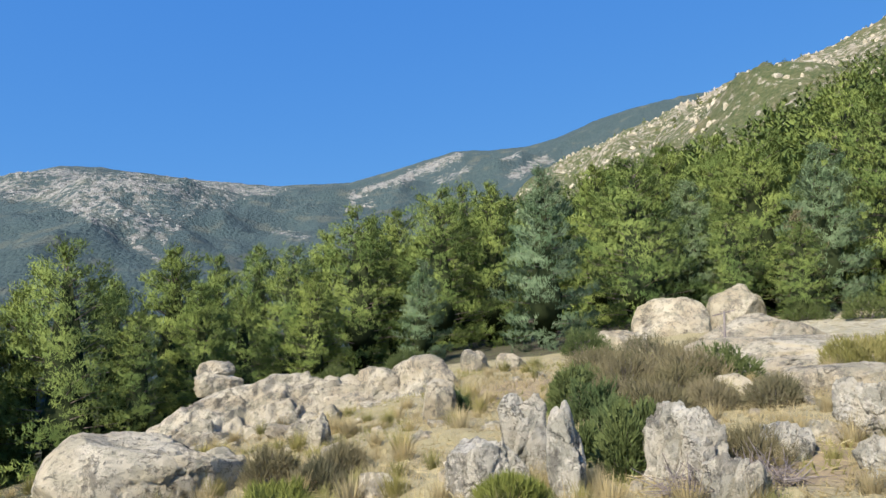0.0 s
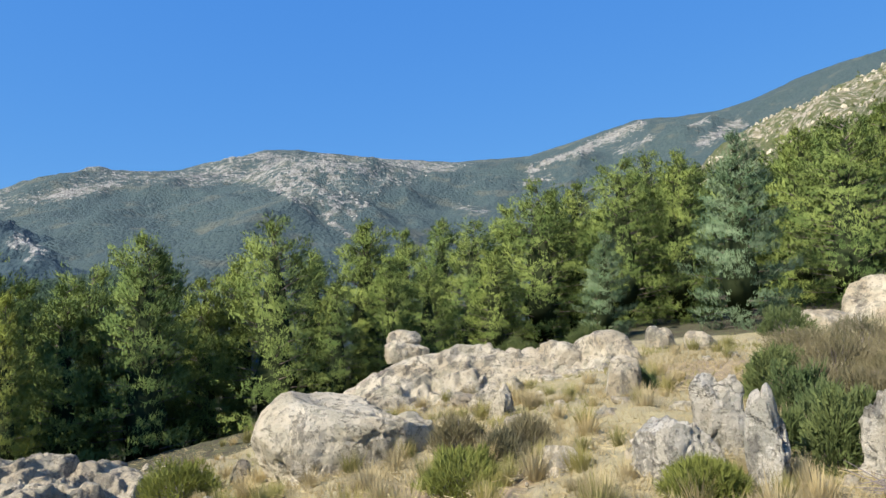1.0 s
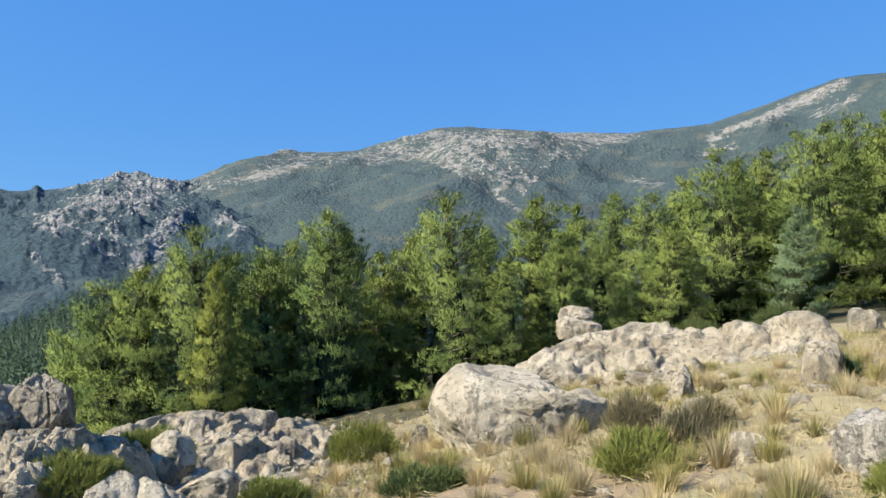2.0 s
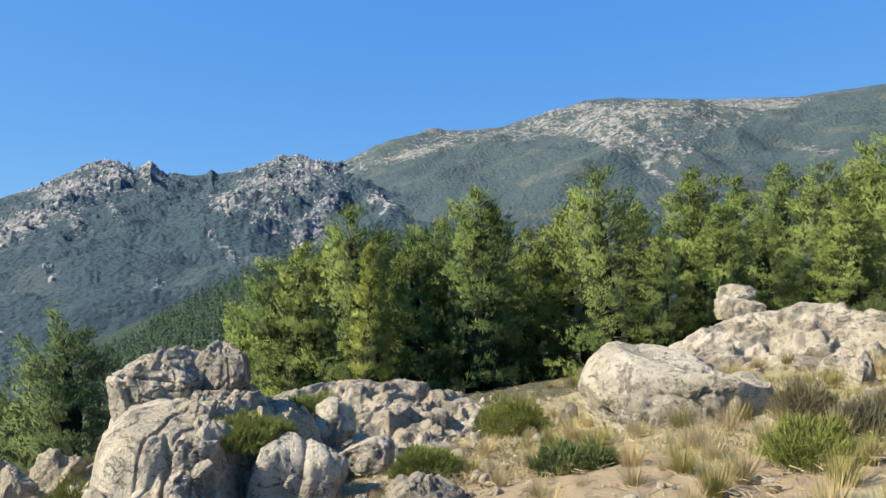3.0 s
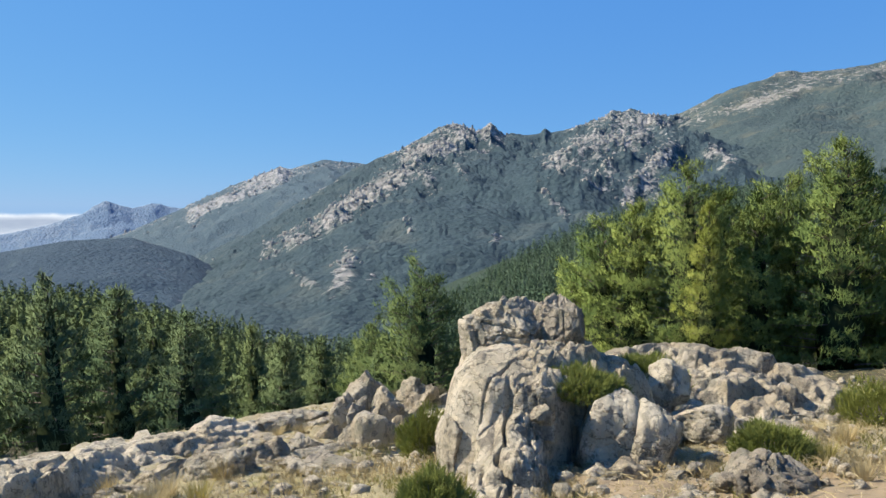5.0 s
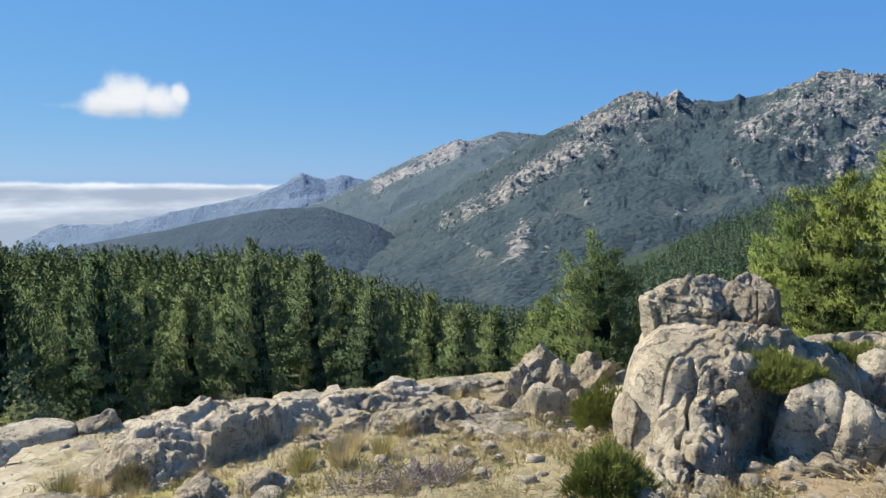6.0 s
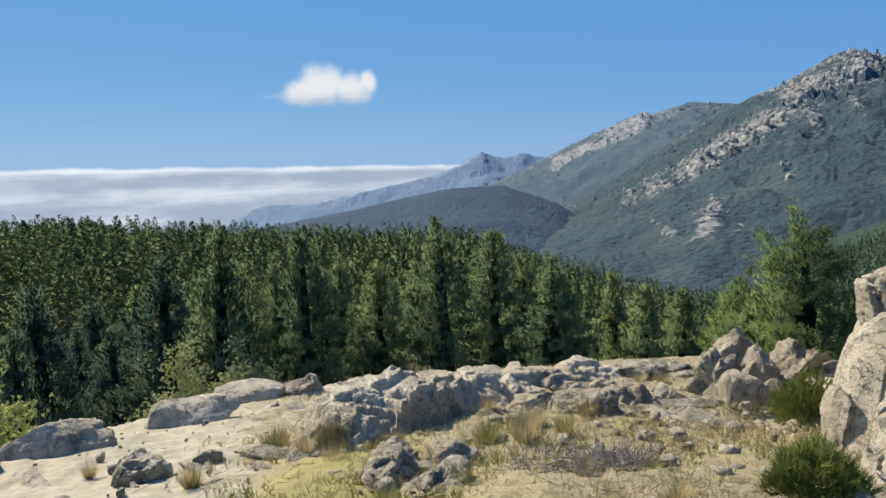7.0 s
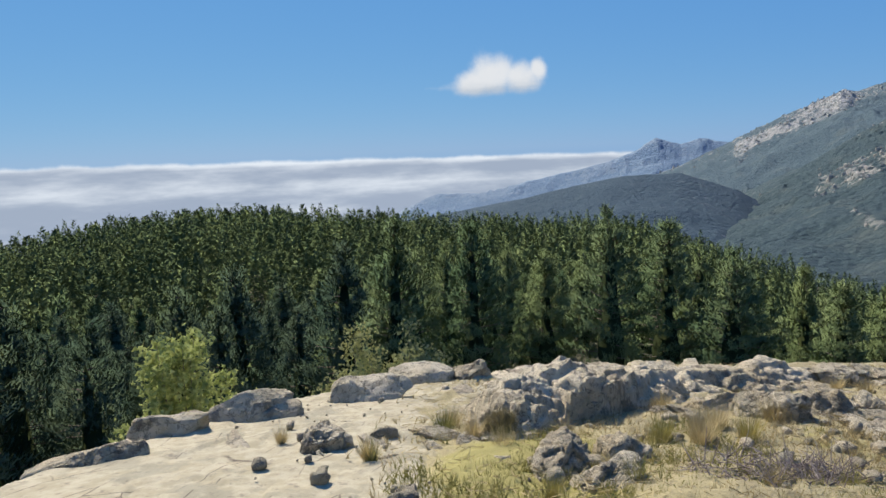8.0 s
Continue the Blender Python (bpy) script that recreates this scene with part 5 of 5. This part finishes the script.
# nearest pines, one by one: kind, bearing, distance, height angle of the top, breadth
for k, az, r, top, wide in (
        (3, -8.2, 30, 12.2, 0.95), (1, -15.5, 36, 11.6, 1.15), (3, -19.5, 39, 10.2, 1.2), (0, -12.6, 42, 11.8, 1.0), (1, -24.5, 42, 12.6, 1.1), (3, -28.8, 38, 12.0, 1.0), (0, -33.0, 42, 14.5, 1.1),
        (0, -4.0, 36, 10.9, 1.0), (1, 0.4, 35, 10.0, 1.1), (0, 3.8, 38, 8.9, 1.0), (1, 6.8, 35, 8.5, 1.1), (2, 9.8, 36, 7.0, 1.1), (1, 12.2, 34, 5.6, 1.0), (0, 14.8, 37, 6.1, 1.0), (2, 17.6, 39, 5.3, 1.0),
        (0, 21.0, 30.2, 6.0, 1.1), (2, 19.2, 27.7, 3.2, 1.0), (1, 28.2, 26, 5.4, 1.05), (0, 25.2, 30.2, 3.6, 1.0), (0, 31.0, 28.6, 3.0, 1.0), (2, 33.6, 27.7, 1.6, 1.0), (0, 37.8, 25.2, 4.8, 1.0), (2, 35.9, 29.4, 3.2, 1.0), (1, 41.4, 26.9, 1.6, 0.9),
        (1, 48.0, 24.4, 2.6, 0.95), (4, 46.5, 22.7, 0.4, 0.8), (2, 45.0, 27.7, 1.2, 1.0), (0, 51.8, 25.2, 0.4, 1.0), (1, 54.4, 26, -1.6, 0.95), (2, 43.2, 25.2, 1.2, 1.0), (0, 56.6, 27.7, -4.6, 0.9),
        (5, 69.2, 34, -5.2, 1.05), (5, 73.0, 38, -9.6, 0.9), (0, -37, 40, 15.5, 1.1), (2, -22.0, 46, 13.0, 1.1), (1, -30.8, 48, 15.6, 1.1), (0, -18, 48, 12.8, 1.1), (1, -1.8, 42, 10.2, 1.0), (2, 5.4, 44, 8.2, 1.0), (0, 23.4, 25.2, 1.2, 0.9), (1, 16.0, 31, 2.4, 0.9), (1, 10.6, 31, 3.6, 0.95), (3, 1.8, 30, 5.0, 0.95), (1, -22.5, 37, 7.4, 1.1), (1, -27.0, 34, 6.0, 1.1)):
    x, y, _ = polar(az, r)
    z = surface(x, y)
    tagged(plant(KINDS[k], x, y, z, EYE + r * math.tan(radians(top)) - z, az * 37 % 360, wide), group="pines behind the boulders")

x, y, _ = polar(-27.2, 35)
plant(DEAD, x, y, surface(x, y), 6.2, 40)

LINE_AZ = [60, 70, 75, 80, 84, 88, 93, 100, 111, 121, 129, 134, 139, 143, 150, 160]
LINE_EL = [-12, -11.5, -10.9, -10.1, -8.4, -7.7, -6.1, -6.0, -4.9, -4.4, -3.5, -3.6, -4.7, -5.8, -7, -8]


BEYOND = []  # those too far to tell apart


def forest():
    rng = np.random.default_rng(9)
    done = []
    tries = 0
    while len(done) < 520 and tries < 16000:
        tries += 1
        az = rng.uniform(64, 158) if rng.random() < 0.72 else rng.uniform(112, 146)
        r = 34 + 250 * rng.random() ** 1.7
        edge = float(np.interp(az, EDGE_AZ, EDGE_R))
        if len(done) < 130:  # the hollow below the slab
            az = rng.uniform(112, 152)
            edge = float(np.interp(az, EDGE_AZ, EDGE_R))
            r = edge + 12 + 75 * rng.random()
        elif az > 112:
            r = edge + 16 + 230 * rng.random() ** 1.6
        x, y, _ = polar(az, r)
        gap = 3.1 + 0.012 * r
        if any((x - u) ** 2 + (y - v) ** 2 < gap * gap for u, v in done):
            continue
        z = float(ground_z(x, y))
        limit = EYE + r * math.tan(radians(float(np.interp(az, LINE_AZ, LINE_EL)) + rng.normal(0, 0.7))) - z
        h = min(rng.uniform(7.2, 10.6) + 1.0 * float(smooth(r, 90, 200)), limit)
        if h < 4.2:
            continue
        done.append((x, y))
        if r > 88:
            BEYOND.append((x, y, z, h))
            continue
        # near pines of the hollow take the needles with shade in their colour
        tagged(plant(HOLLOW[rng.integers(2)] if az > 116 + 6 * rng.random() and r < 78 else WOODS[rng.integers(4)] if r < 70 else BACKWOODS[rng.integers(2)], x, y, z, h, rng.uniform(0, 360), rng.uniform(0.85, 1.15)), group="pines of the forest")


forest()


def far_woods(name, label, spots, mat, rng, count, size, level=0.35, uneven=1.0, slim=0.25):
    """Woods too far off to count: small ragged crowns."""
    p, hgt = spots
    n = len(p)
    u = rng.random((n, count, 1)) ** 1.4
    t = rng.uniform(0, 6.283, (n, count, 1))
    rad = hgt[:, None, None] * slim * (1 - u) ** 1.0
    c = p[:, None] + np.concatenate([np.cos(t) * rad, np.sin(t) * rad, u * hgt[:, None, None] * 0.95 + hgt[:, None, None] * 0.06], -1)
    c = c.reshape(-1, 3)
    way = np.concatenate([np.cos(t), np.sin(t), level + 0.7 * u], -1).reshape(-1, 3)
    k = np.repeat(hgt, count)[:, None]
    w = way + 0.5 * rng.normal(size=c.shape)
    w /= np.linalg.norm(w, axis=1, keepdims=True)
    side = np.cross(w, rng.normal(size=c.shape))
    side /= np.linalg.norm(side, axis=1, keepdims=True)
    tri = np.stack([c - side * k * size * 0.55, c + side * k * size * 0.55, c + w * k * size * 2.6], 1)
    out = way + 0.06 * rng.normal(size=way.shape)
    out /= np.linalg.norm(out, axis=1, keepdims=True)
    tagged(new(name, triangles(name, face_out(tri, out), [mat], normals=np.repeat(out, 3, 0), extra={"tone": np.repeat(rng.random(n) * uneven, count * 3)})), label, "forest", kind="stuff")


def slope_woods():
    rng = np.random.default_rng(10)
    pts, hs = [], []
    # up the near hillside, below the line where scrub and rock take over
    for _ in range(9500):
        az, r = rng.uniform(-44, 4), 48 + 430 * rng.random() ** 1.1
        x, y, _ = polar(az, r)
        z = surface(x, y)
        line = float(np.interp(az, [-44, -33.3, -30.6, -27.5, -24.2, -19.6, -16.4, -14.2, -10.7, -5.6, 4], [20.5, 17.6, 16.9, 15.8, 14.1, 12.9, 12.7, 12.2, 10.4, 9.7, 8])) + rng.normal(0, 0.25)
        h = rng.uniform(5, 9)
        if math.degrees(math.atan2(z + h - EYE, r)) < line:
            pts.append((x, y, z))
            hs.append(h)
    bush, tall = [], []
    for _ in range(1500):
        az, r = rng.uniform(-44, 2), 150 + 400 * rng.random()
        x, y, _ = polar(az, r)
        bush.append((x, y, surface(x, y) - 0.2))
        tall.append(rng.uniform(0.6, 1.7) * (2.4 if rng.random() < 0.02 else 1))
    far_woods("hillside_scrub", "green scrub dotted over the stony hillside", (np.array(bush), np.array(tall)), BROOM, rng, 24, 0.17)
    far_woods("hillside_woods", "green pine woods climbing the hillside", (np.array(pts), np.array(hs)), PINE, rng, 55, 0.05)
    pts, hs = [], []
    for _ in range(4200):
        az, r = rng.uniform(38, 76), 150 + 330 * rng.random()
        x, y, _ = polar(az, r)
        pts.append((x, y, surface(x, y)))
        hs.append(rng.uniform(6, 10))
    far_woods("spur_woods", "dark pine woods on a steep spur", (np.array(pts), np.array(hs)), SPUR_PINE, rng, 70, 0.04, 0.5, 0.6, 0.24)
    pts, hs = [], []
    for _ in range(5000):
        az, r = rng.uniform(58, 158), 130 + 330 * rng.random()
        x, y, _ = polar(az, r)
        if len(pts) > 2600:
            r = 84 + 120 * rng.random()
            x, y, _ = polar(az, r)
        z = float(ground_z(x, y))
        h = min(rng.uniform(6.5, 12), EYE + r * math.tan(radians(float(np.interp(az, LINE_AZ, LINE_EL)) + rng.normal(-0.05, 0.6))) - z)
        if h > 4:
            pts.append((x, y, z))
            hs.append(h)
    pts, hs = pts + [b[:3] for b in BEYOND], hs + [b[3] for b in BEYOND]
    pts, hs = np.array(pts), np.array(hs)
    close = np.hypot(pts[:, 0], pts[:, 1]) < 165
    far_woods("forest", "dark pine forest filling the hollow", (pts[close], hs[close]), PINE_FAR, rng, 420, 0.02, 0.15, 1.0, 0.25)
    far_woods("far_forest", "dark pine forest beyond the hollow", (pts[~close], hs[~close]), PINE_FAR, rng, 190, 0.026, 0.15, 1.0, 0.25)


slope_woods()


# ================= shrubs =================


def dome_shrub(name, w, d, h, seed, count, length, width, mat, label, upright=0.9, twigs=True):
    rng = np.random.default_rng(seed)
    tree = thing(name, 0, 0, 0, label, "shrub")
    u = rng.normal(size=(count, 3))
    u /= np.linalg.norm(u, axis=1, keepdims=True)
    u[:, 2] = np.abs(u[:, 2])
    k = rng.uniform(0.45, 1.0, (count, 1)) ** 0.6 * (1 + 0.22 * fbm(u * 2.2, 3, seed)[:, None])
    c = u * k * np.array([w / 2, d / 2, h * 0.92])
    way = u * 0.6 + np.array([0, 0, upright])
    way /= np.linalg.norm(way, axis=1, keepdims=True)
    child("foliage", triangles("foliage", blades(rng, c, way, 3, length, width, 0.35), [mat], flat=True), tree)
    if twigs:
        m = 40
        e = u[:m] * np.array([w / 2, d / 2, h]) * 0.8
        v, f = sticks(e * 0.05, e, np.full(m, 0.012), np.full(m, 0.003), 3)
        tagged(child("stem", make_mesh("stem", v, f, [TWIG]), tree), kind="stuff")
    return tree


def put(ob, az, r, z=None, turn=0.0):
    x, y, _ = polar(az, r)
    ob.matrix_basis = pose(x, y, (float(ground_z(x, y)) if z is None else z) - 0.02, 0, 0, az + turn)
    return ob


for i, (az, r, w, h, z, kind) in enumerate((
        (68.1, 7.5, 1.0, 0.6, None, "b"), (68.7, 11.9, 0.95, 0.8, None, "b"), (56.2, 10.3, 1.35, 0.42, -0.70, "b"), (51.2, 12.6, 1.5, 0.5, -0.98, "b"), (41.8, 10.2, 1.15, 0.52, None, "b"), (35.0, 13.2, 1.5, 0.7, None, "b"),
        (13.4, 8.8, 1.05, 0.52, None, "b"), (-13.5, 8.3, 0.62, 0.78, None, "j"), (-4.7, 7.2, 0.85, 0.36, None, "b"), (-14.0, 14.2, 1.6, 1.0, None, "h"), (-18.5, 15.2, 1.7, 0.85, None, "h"), (-21.0, 15.8, 1.5, 0.75, None, "j"),
        (13.8, 11.3, 0.9, 0.7, None, "h"), (30.9, 9.5, 1.0, 0.34, None, "j"), (28.4, 9.6, 0.7, 0.25, None, "j"), (-9.6, 12.6, 0.8, 0.9, None, "j"), (-0.7, 14.3, 0.55, 0.42, None, "j"), (-11.4, 11.0, 1.0, 0.8, None, "j"),
        (-16.0, 11.6, 1.2, 0.7, None, "h"), (-24.4, 12.4, 0.9, 0.5, None, "h"), (-22.6, 8.6, 0.8, 0.42, None, "h"), (-13.0, 9.8, 0.9, 0.62, None, "j"), (-30.0, 16.0, 1.5, 0.7, None, "o"), (-33.0, 17.5, 1.4, 0.7, None, "o"),
        (70.4, 21.0, 1.1, 0.5, None, "h"), (68.0, 20.5, 1.0, 0.45, None, "h"), (106.0, 10.0, 0.5, 0.45, None, "h"), (-27.0, 33.0, 1.8, 1.0, None, "j"), (-31.0, 31.0, 2.0, 1.0, None, "j"), (9.0, 27.0, 2.2, 1.1, None, "j"), (3.0, 27.5, 2.0, 1.0, None, "j"),
        (20.2, 28.0, 1.5, 0.9, None, "j"), (15.0, 28.5, 1.8, 1.0, None, "j"), (-11.0, 25.0, 1.8, 1.0, None, "j"),
        (-12.2, 17.5, 1.7, 0.9, None, "h"), (-15.8, 18.6, 1.9, 0.95, None, "h"), (-10.8, 14.8, 1.2, 0.7, None, "j"), (-19.6, 18.4, 1.6, 0.8, None, "h"), (-12.4, 12.0, 1.2, 0.75, None, "h"), (-17.8, 13.2, 1.3, 0.7, None, "h"), (-15.2, 9.9, 0.8, 0.6, None, "j"),
        (-10.6, 9.0, 0.5, 0.5, None, "j"), (-20.4, 12.2, 1.0, 0.55, None, "h"), (8.3, 10.6, 0.8, 0.5, None, "h"), (10.2, 10.2, 0.7, 0.45, None, "h"))):
    if kind == "b":
        ob = dome_shrub("broom_shrub", w, w * 0.9, h, 500 + i, int(1500 + 900 * w), 0.12, 0.016, BROOM, "low rounded green broom shrub on rocky ground", 0.55)
    elif kind == "o":
        ob = dome_shrub("broom_shrub", w, w * 0.9, h, 500 + i, int(900 + 500 * w), 0.18, 0.018, STRAW_GREEN, "olive and rust-coloured broom shrub")
    elif kind == "j":
        ob = dome_shrub("juniper_shrub", w, w * 0.9, h, 500 + i, int(800 + 400 * w), 0.13, 0.03, JUNIPER, "dark green low juniper shrub", 0.4)
    else:
        ob = dome_shrub("heath_shrub", w, w * 0.9, h, 500 + i, int(700 + 400 * w), 0.17, 0.014, HEATH, "brownish half-dry heath shrub with bare twigs", 0.6)
    put(ob, az, r + 0.3 * w, z)


def leafy_shrub(w, h, seed, mat, label, count):
    rng = np.random.default_rng(seed)
    tree = thing("oak_shrub", 0, 0, 0, label, "shrub")
    n = 26
    t = rng.uniform(0, 6.283, n)
    e = np.stack([np.cos(t) * rng.uniform(0.1, 0.5, n) * w, np.sin(t) * rng.uniform(0.1, 0.5, n) * w, rng.uniform(0.4, 1.0, n) * h], -1)
    e[:, 2] *= 1 - 0.5 * (np.hypot(e[:, 0], e[:, 1]) / (0.5 * w)) ** 2
    v, f = sticks(e * [0.08, 0.08, 0] - [0, 0, 0.3], e, np.full(n, 0.025), np.full(n, 0.006), 4)
    tagged(child("stem", make_mesh("stem", v, f, [TWIG]), tree), kind="stuff")
    c = np.repeat(e, count, 0) * (1 - 0.35 * rng.random((n * count, 1)) ** 2) + rng.normal(0, 0.07 * w, (n * count, 3)) * [1, 1, 0.7]
    way = rng.normal(size=c.shape) + [0, 0, 0.5]
    way /= np.linalg.norm(way, axis=1, keepdims=True)
    child("foliage", triangles("foliage", blades(rng, c, way, 2, 0.12, 0.11, 0.6), [mat], flat=True), tree)
    return tree


put(leafy_shrub(3.0, 6.1, 601, LEAF, "yellow-green leafy oak shrub below the rock edge", 170), 132.0, 17.0)
put(leafy_shrub(4.4, 5.6, 602, LEAF_DRY, "sparse pale-green leafy shrub at the forest edge", 130), 116.6, 26.0)
put(leafy_shrub(3.8, 5.0, 603, LEAF_DRY, "pale-green leafy shrub at the forest edge", 120), 112.0, 27.0)

# ================= grass =================


def tuft(seed, mat):
    rng = np.random.default_rng(seed)
    n = 230
    t, k = rng.uniform(0, 6.283, n), rng.random(n) ** 0.7
    base = np.stack([np.cos(t) * k * 0.16, np.sin(t) * k * 0.16, 0 * t], -1)
    tip = base + np.stack([np.cos(t) * (0.12 + 0.35 * k), np.sin(t) * (0.12 + 0.35 * k), rng.uniform(0.55, 1.0, n)], -1) * rng.uniform(0.6, 1.0, (n, 1))
    tip += rng.normal(0, 0.06, tip.shape)
    side = np.stack([-np.sin(t), np.cos(t), 0 * t], -1) * 0.0095
    return triangles("grass_tuft", np.stack([base - side, base + side, tip], 1), [mat], flat=True)


TUFTS = [tuft(700 + i, STRAW if i % 3 else STRAW_GREEN) for i in range(6)]


def grass_tuft(x, y, size, turn, k):
    ob = new("grass_tuft", TUFTS[k % 6])
    ob.matrix_basis = pose(x, y, float(ground_z(x, y)) - 0.03, 0, 0, turn) @ Matrix.Diagonal((size * 1.1, size * 1.1, size, 1))
    return tagged(ob, "half-green dry grass tuft" if k % 3 == 0 else "straw-coloured dry grass tuft on stony soil", "grass", "dry grass tufts")


for i, (az, r, s) in enumerate(((110.9, 10.5, 0.5), (117.4, 9.1, 0.42), (97.4, 8.0, 0.38), (93.0, 9.7, 0.55), (88.9, 10.7, 0.62), (90.2, 10.2, 0.5), (106.0, 10.0, 0.45), (19.3, 20.0, 0.6), (16.7, 18.7, 0.55),
                               (17.8, 12.0, 0.42), (78.8, 16.0, 0.5), (80.6, 16.2, 0.45), (32.1, 11.6, 0.5), (30.4, 11.8, 0.45), (124.4, 10.7, 0.36), (117.0, 9.0, 0.34), (110.2, 11.0, 0.45), (85.0, 7.9, 0.34), (79.8, 8.2, 0.3), (108.4, 10.0, 0.5), (90.0, 9.6, 0.6), (86.6, 10.1, 0.55), (84.8, 11.6, 0.6), (93.0, 12.0, 0.5), (95.2, 7.6, 0.42), (91.2, 6.4, 0.34), (77.9, 7.0, 0.4), (102.0, 7.0, 0.36), (100.6, 9.4, 0.5), (106.0, 9.2, 0.45), (38.4, 10.4, 0.42), (40.2, 9.1, 0.34), (37.2, 11.6, 0.5), (45.0, 9.3, 0.34), (36.2, 9.4, 0.4), (39.4, 12.2, 0.45))):
    grass_tuft(*polar(az, r)[:2], s, i * 50, i)


def meadow():
    rng = np.random.default_rng(15)
    n = 0
    while n < 290:
        az, r = rng.uniform(-36, 34), 6.2 + 17 * rng.random() ** 1.2
        x, y, _ = polar(az, r)
        if slab_share(np.array(x), np.array(y)) > 0.5:
            continue
        n += 1
        grass_tuft(x, y, rng.uniform(0.22, 0.6), rng.uniform(0, 360), int(rng.integers(6)))
    # short blades over the soil
    m = 76000
    az, r = rng.uniform(-40, 126, m), 0.3 + 23.7 * rng.random(m) ** 0.95
    beside = np.arange(m) < 6000
    az, r = np.where(beside, rng.uniform(-180, 180, m), az), np.where(beside, 7 * rng.random(m) ** 0.5, r)
    a = np.radians(az)
    x, y = -np.sin(a) * r, np.cos(a) * r
    dense = 0.5 + 0.9 * fbm(np.stack([x, y, 0 * x], -1) * 0.7, 3, 33) + np.where(az < 34, 0.35, -0.1)
    dense += 1.3 * spot(x, y, 79, 10.2, 2.0, 3.0) + 0.5 * spot(x, y, 104, 8.0, 2.4, 1.6)
    dense -= 1.3 * slab_share(x, y) + 1.0 * spot(x, y, 24, 8.6, 1.0, 2.4) + 0.6 * spot(x, y, 50, 8.8, 1, 2)
    dense += 0.9 * spot(x, y, 41, 10.5, 2.4, 2.4) - 1.2 * smooth(r, 17.5, 19.5) * smooth(az, 26, 29) * smooth(az, 55, 50)
    keep = (rng.random(m) < dense) & (r < np.interp(az, EDGE_AZ, EDGE_R) * 0.95)
    x, y, r = x[keep], y[keep], r[keep]
    z = ground_z(x, y) + 0.02
    c = np.stack([x, y, z], -1)
    tri = blades(rng, c, np.tile([0, 0, 1.0], (len(c), 1)), 4, 0.16, 0.014, 0.5)
    lift = np.minimum(tri[:, :, 2].min(1) - np.repeat(z, 4) + 0.05, 0)
    tri[:, :, 2] -= lift[:, None]
    green = np.repeat(spot(x, y, 104, 8.0, 2.4, 1.6) + 0.35 * (fbm(c * 0.5, 2, 44) > 0.25) > 0.33, 4)
    m = 26000
    az, r = rng.uniform(-40, 126, m), 4.0 + 20 * rng.random(m) ** 1.1
    a = np.radians(az)
    fx, fy = -np.sin(a) * r, np.cos(a) * r
    ok = (slab_share(fx, fy) < 0.7 * rng.random(m) + 0.2) & (r < np.interp(az, EDGE_AZ, EDGE_R) * 0.95)
    fx, fy = fx[ok], fy[ok]
    flat = blades(rng, np.stack([fx, fy, ground_z(fx, fy) + 0.05 + 0.05 * rng.random(len(fx))], -1), rng.normal(size=(len(fx), 3)) * [1, 1, 0.12], 1, 0.2, 0.014, 0.05)
    tri, green = np.concatenate([tri, flat]), np.concatenate([green, np.zeros(len(flat), bool)])
    tagged(new("dry_grass", triangles("dry_grass", tri, [STRAW, STRAW_GREEN], flat=True, index=green.astype(int))), "short straw-coloured grass over dry stony soil", "grass", kind="stuff")


meadow()


def brushwood(az, r, w, h, seed, label):
    rng = np.random.default_rng(seed)
    n = 260
    t, k = rng.uniform(0, 6.283, n), rng.random(n) ** 0.6
    a = np.stack([np.cos(t) * k * w / 2, np.sin(t) * k * w / 2.6, rng.uniform(0, 0.4, n) * h], -1)
    d = rng.normal(size=(n, 3)) * [1, 1, 0.55] + [0, 0, 0.25]
    d /= np.linalg.norm(d, axis=1, keepdims=True)
    v, f = sticks(a, a + d * rng.uniform(0.12, 0.4, (n, 1)), np.full(n, 0.008), np.full(n, 0.003), 3)
    v[:, 2] = np.clip(v[:, 2], -0.02, None)
    ob = tagged(new("brushwood", make_mesh("brushwood", v, f, [TWIG])), label, "brushwood", kind="stuff")
    put(ob, az, r)


brushwood(85.4, 8.0, 1.5, 0.3, 801, "heap of grey dead broom twigs on dry ground")
brushwood(81.5, 8.4, 0.9, 0.25, 802, "heap of grey dead broom twigs on dry ground")
brushwood(-19.6, 7.6, 1.0, 0.4, 803, "grey dead twigs tangled between rocks")
brushwood(-22.6, 8.0, 0.9, 0.4, 804, "grey dead twigs tangled between rocks")
brushwood(-13.2, 30.0, 2.4, 1.1, 805, "brown dead branches piled beside the domed boulder")


def dead_branch(az, r, h, label):
    """A bare forked stick standing upright."""
    a = np.array([[0, 0, -0.15], [-0.26, 0, h * 0.9], [0.05, 0, h * 0.45]])
    b = np.array([[0.05, 0.02, h], [0.34, 0.04, h * 1.02], [-0.16, 0.05, h * 0.7]])
    v, f = sticks(a, b, np.array([0.045, 0.022, 0.015]), np.array([0.028, 0.014, 0.006]), 6)
    put(tagged(new("dead_branch", make_mesh("dead_branch", v, f, [TWIG])), label, "branch"), az, r)


dead_branch(-21.4, 20.6, 1.25, "bare grey forked branch standing beside domed boulders")
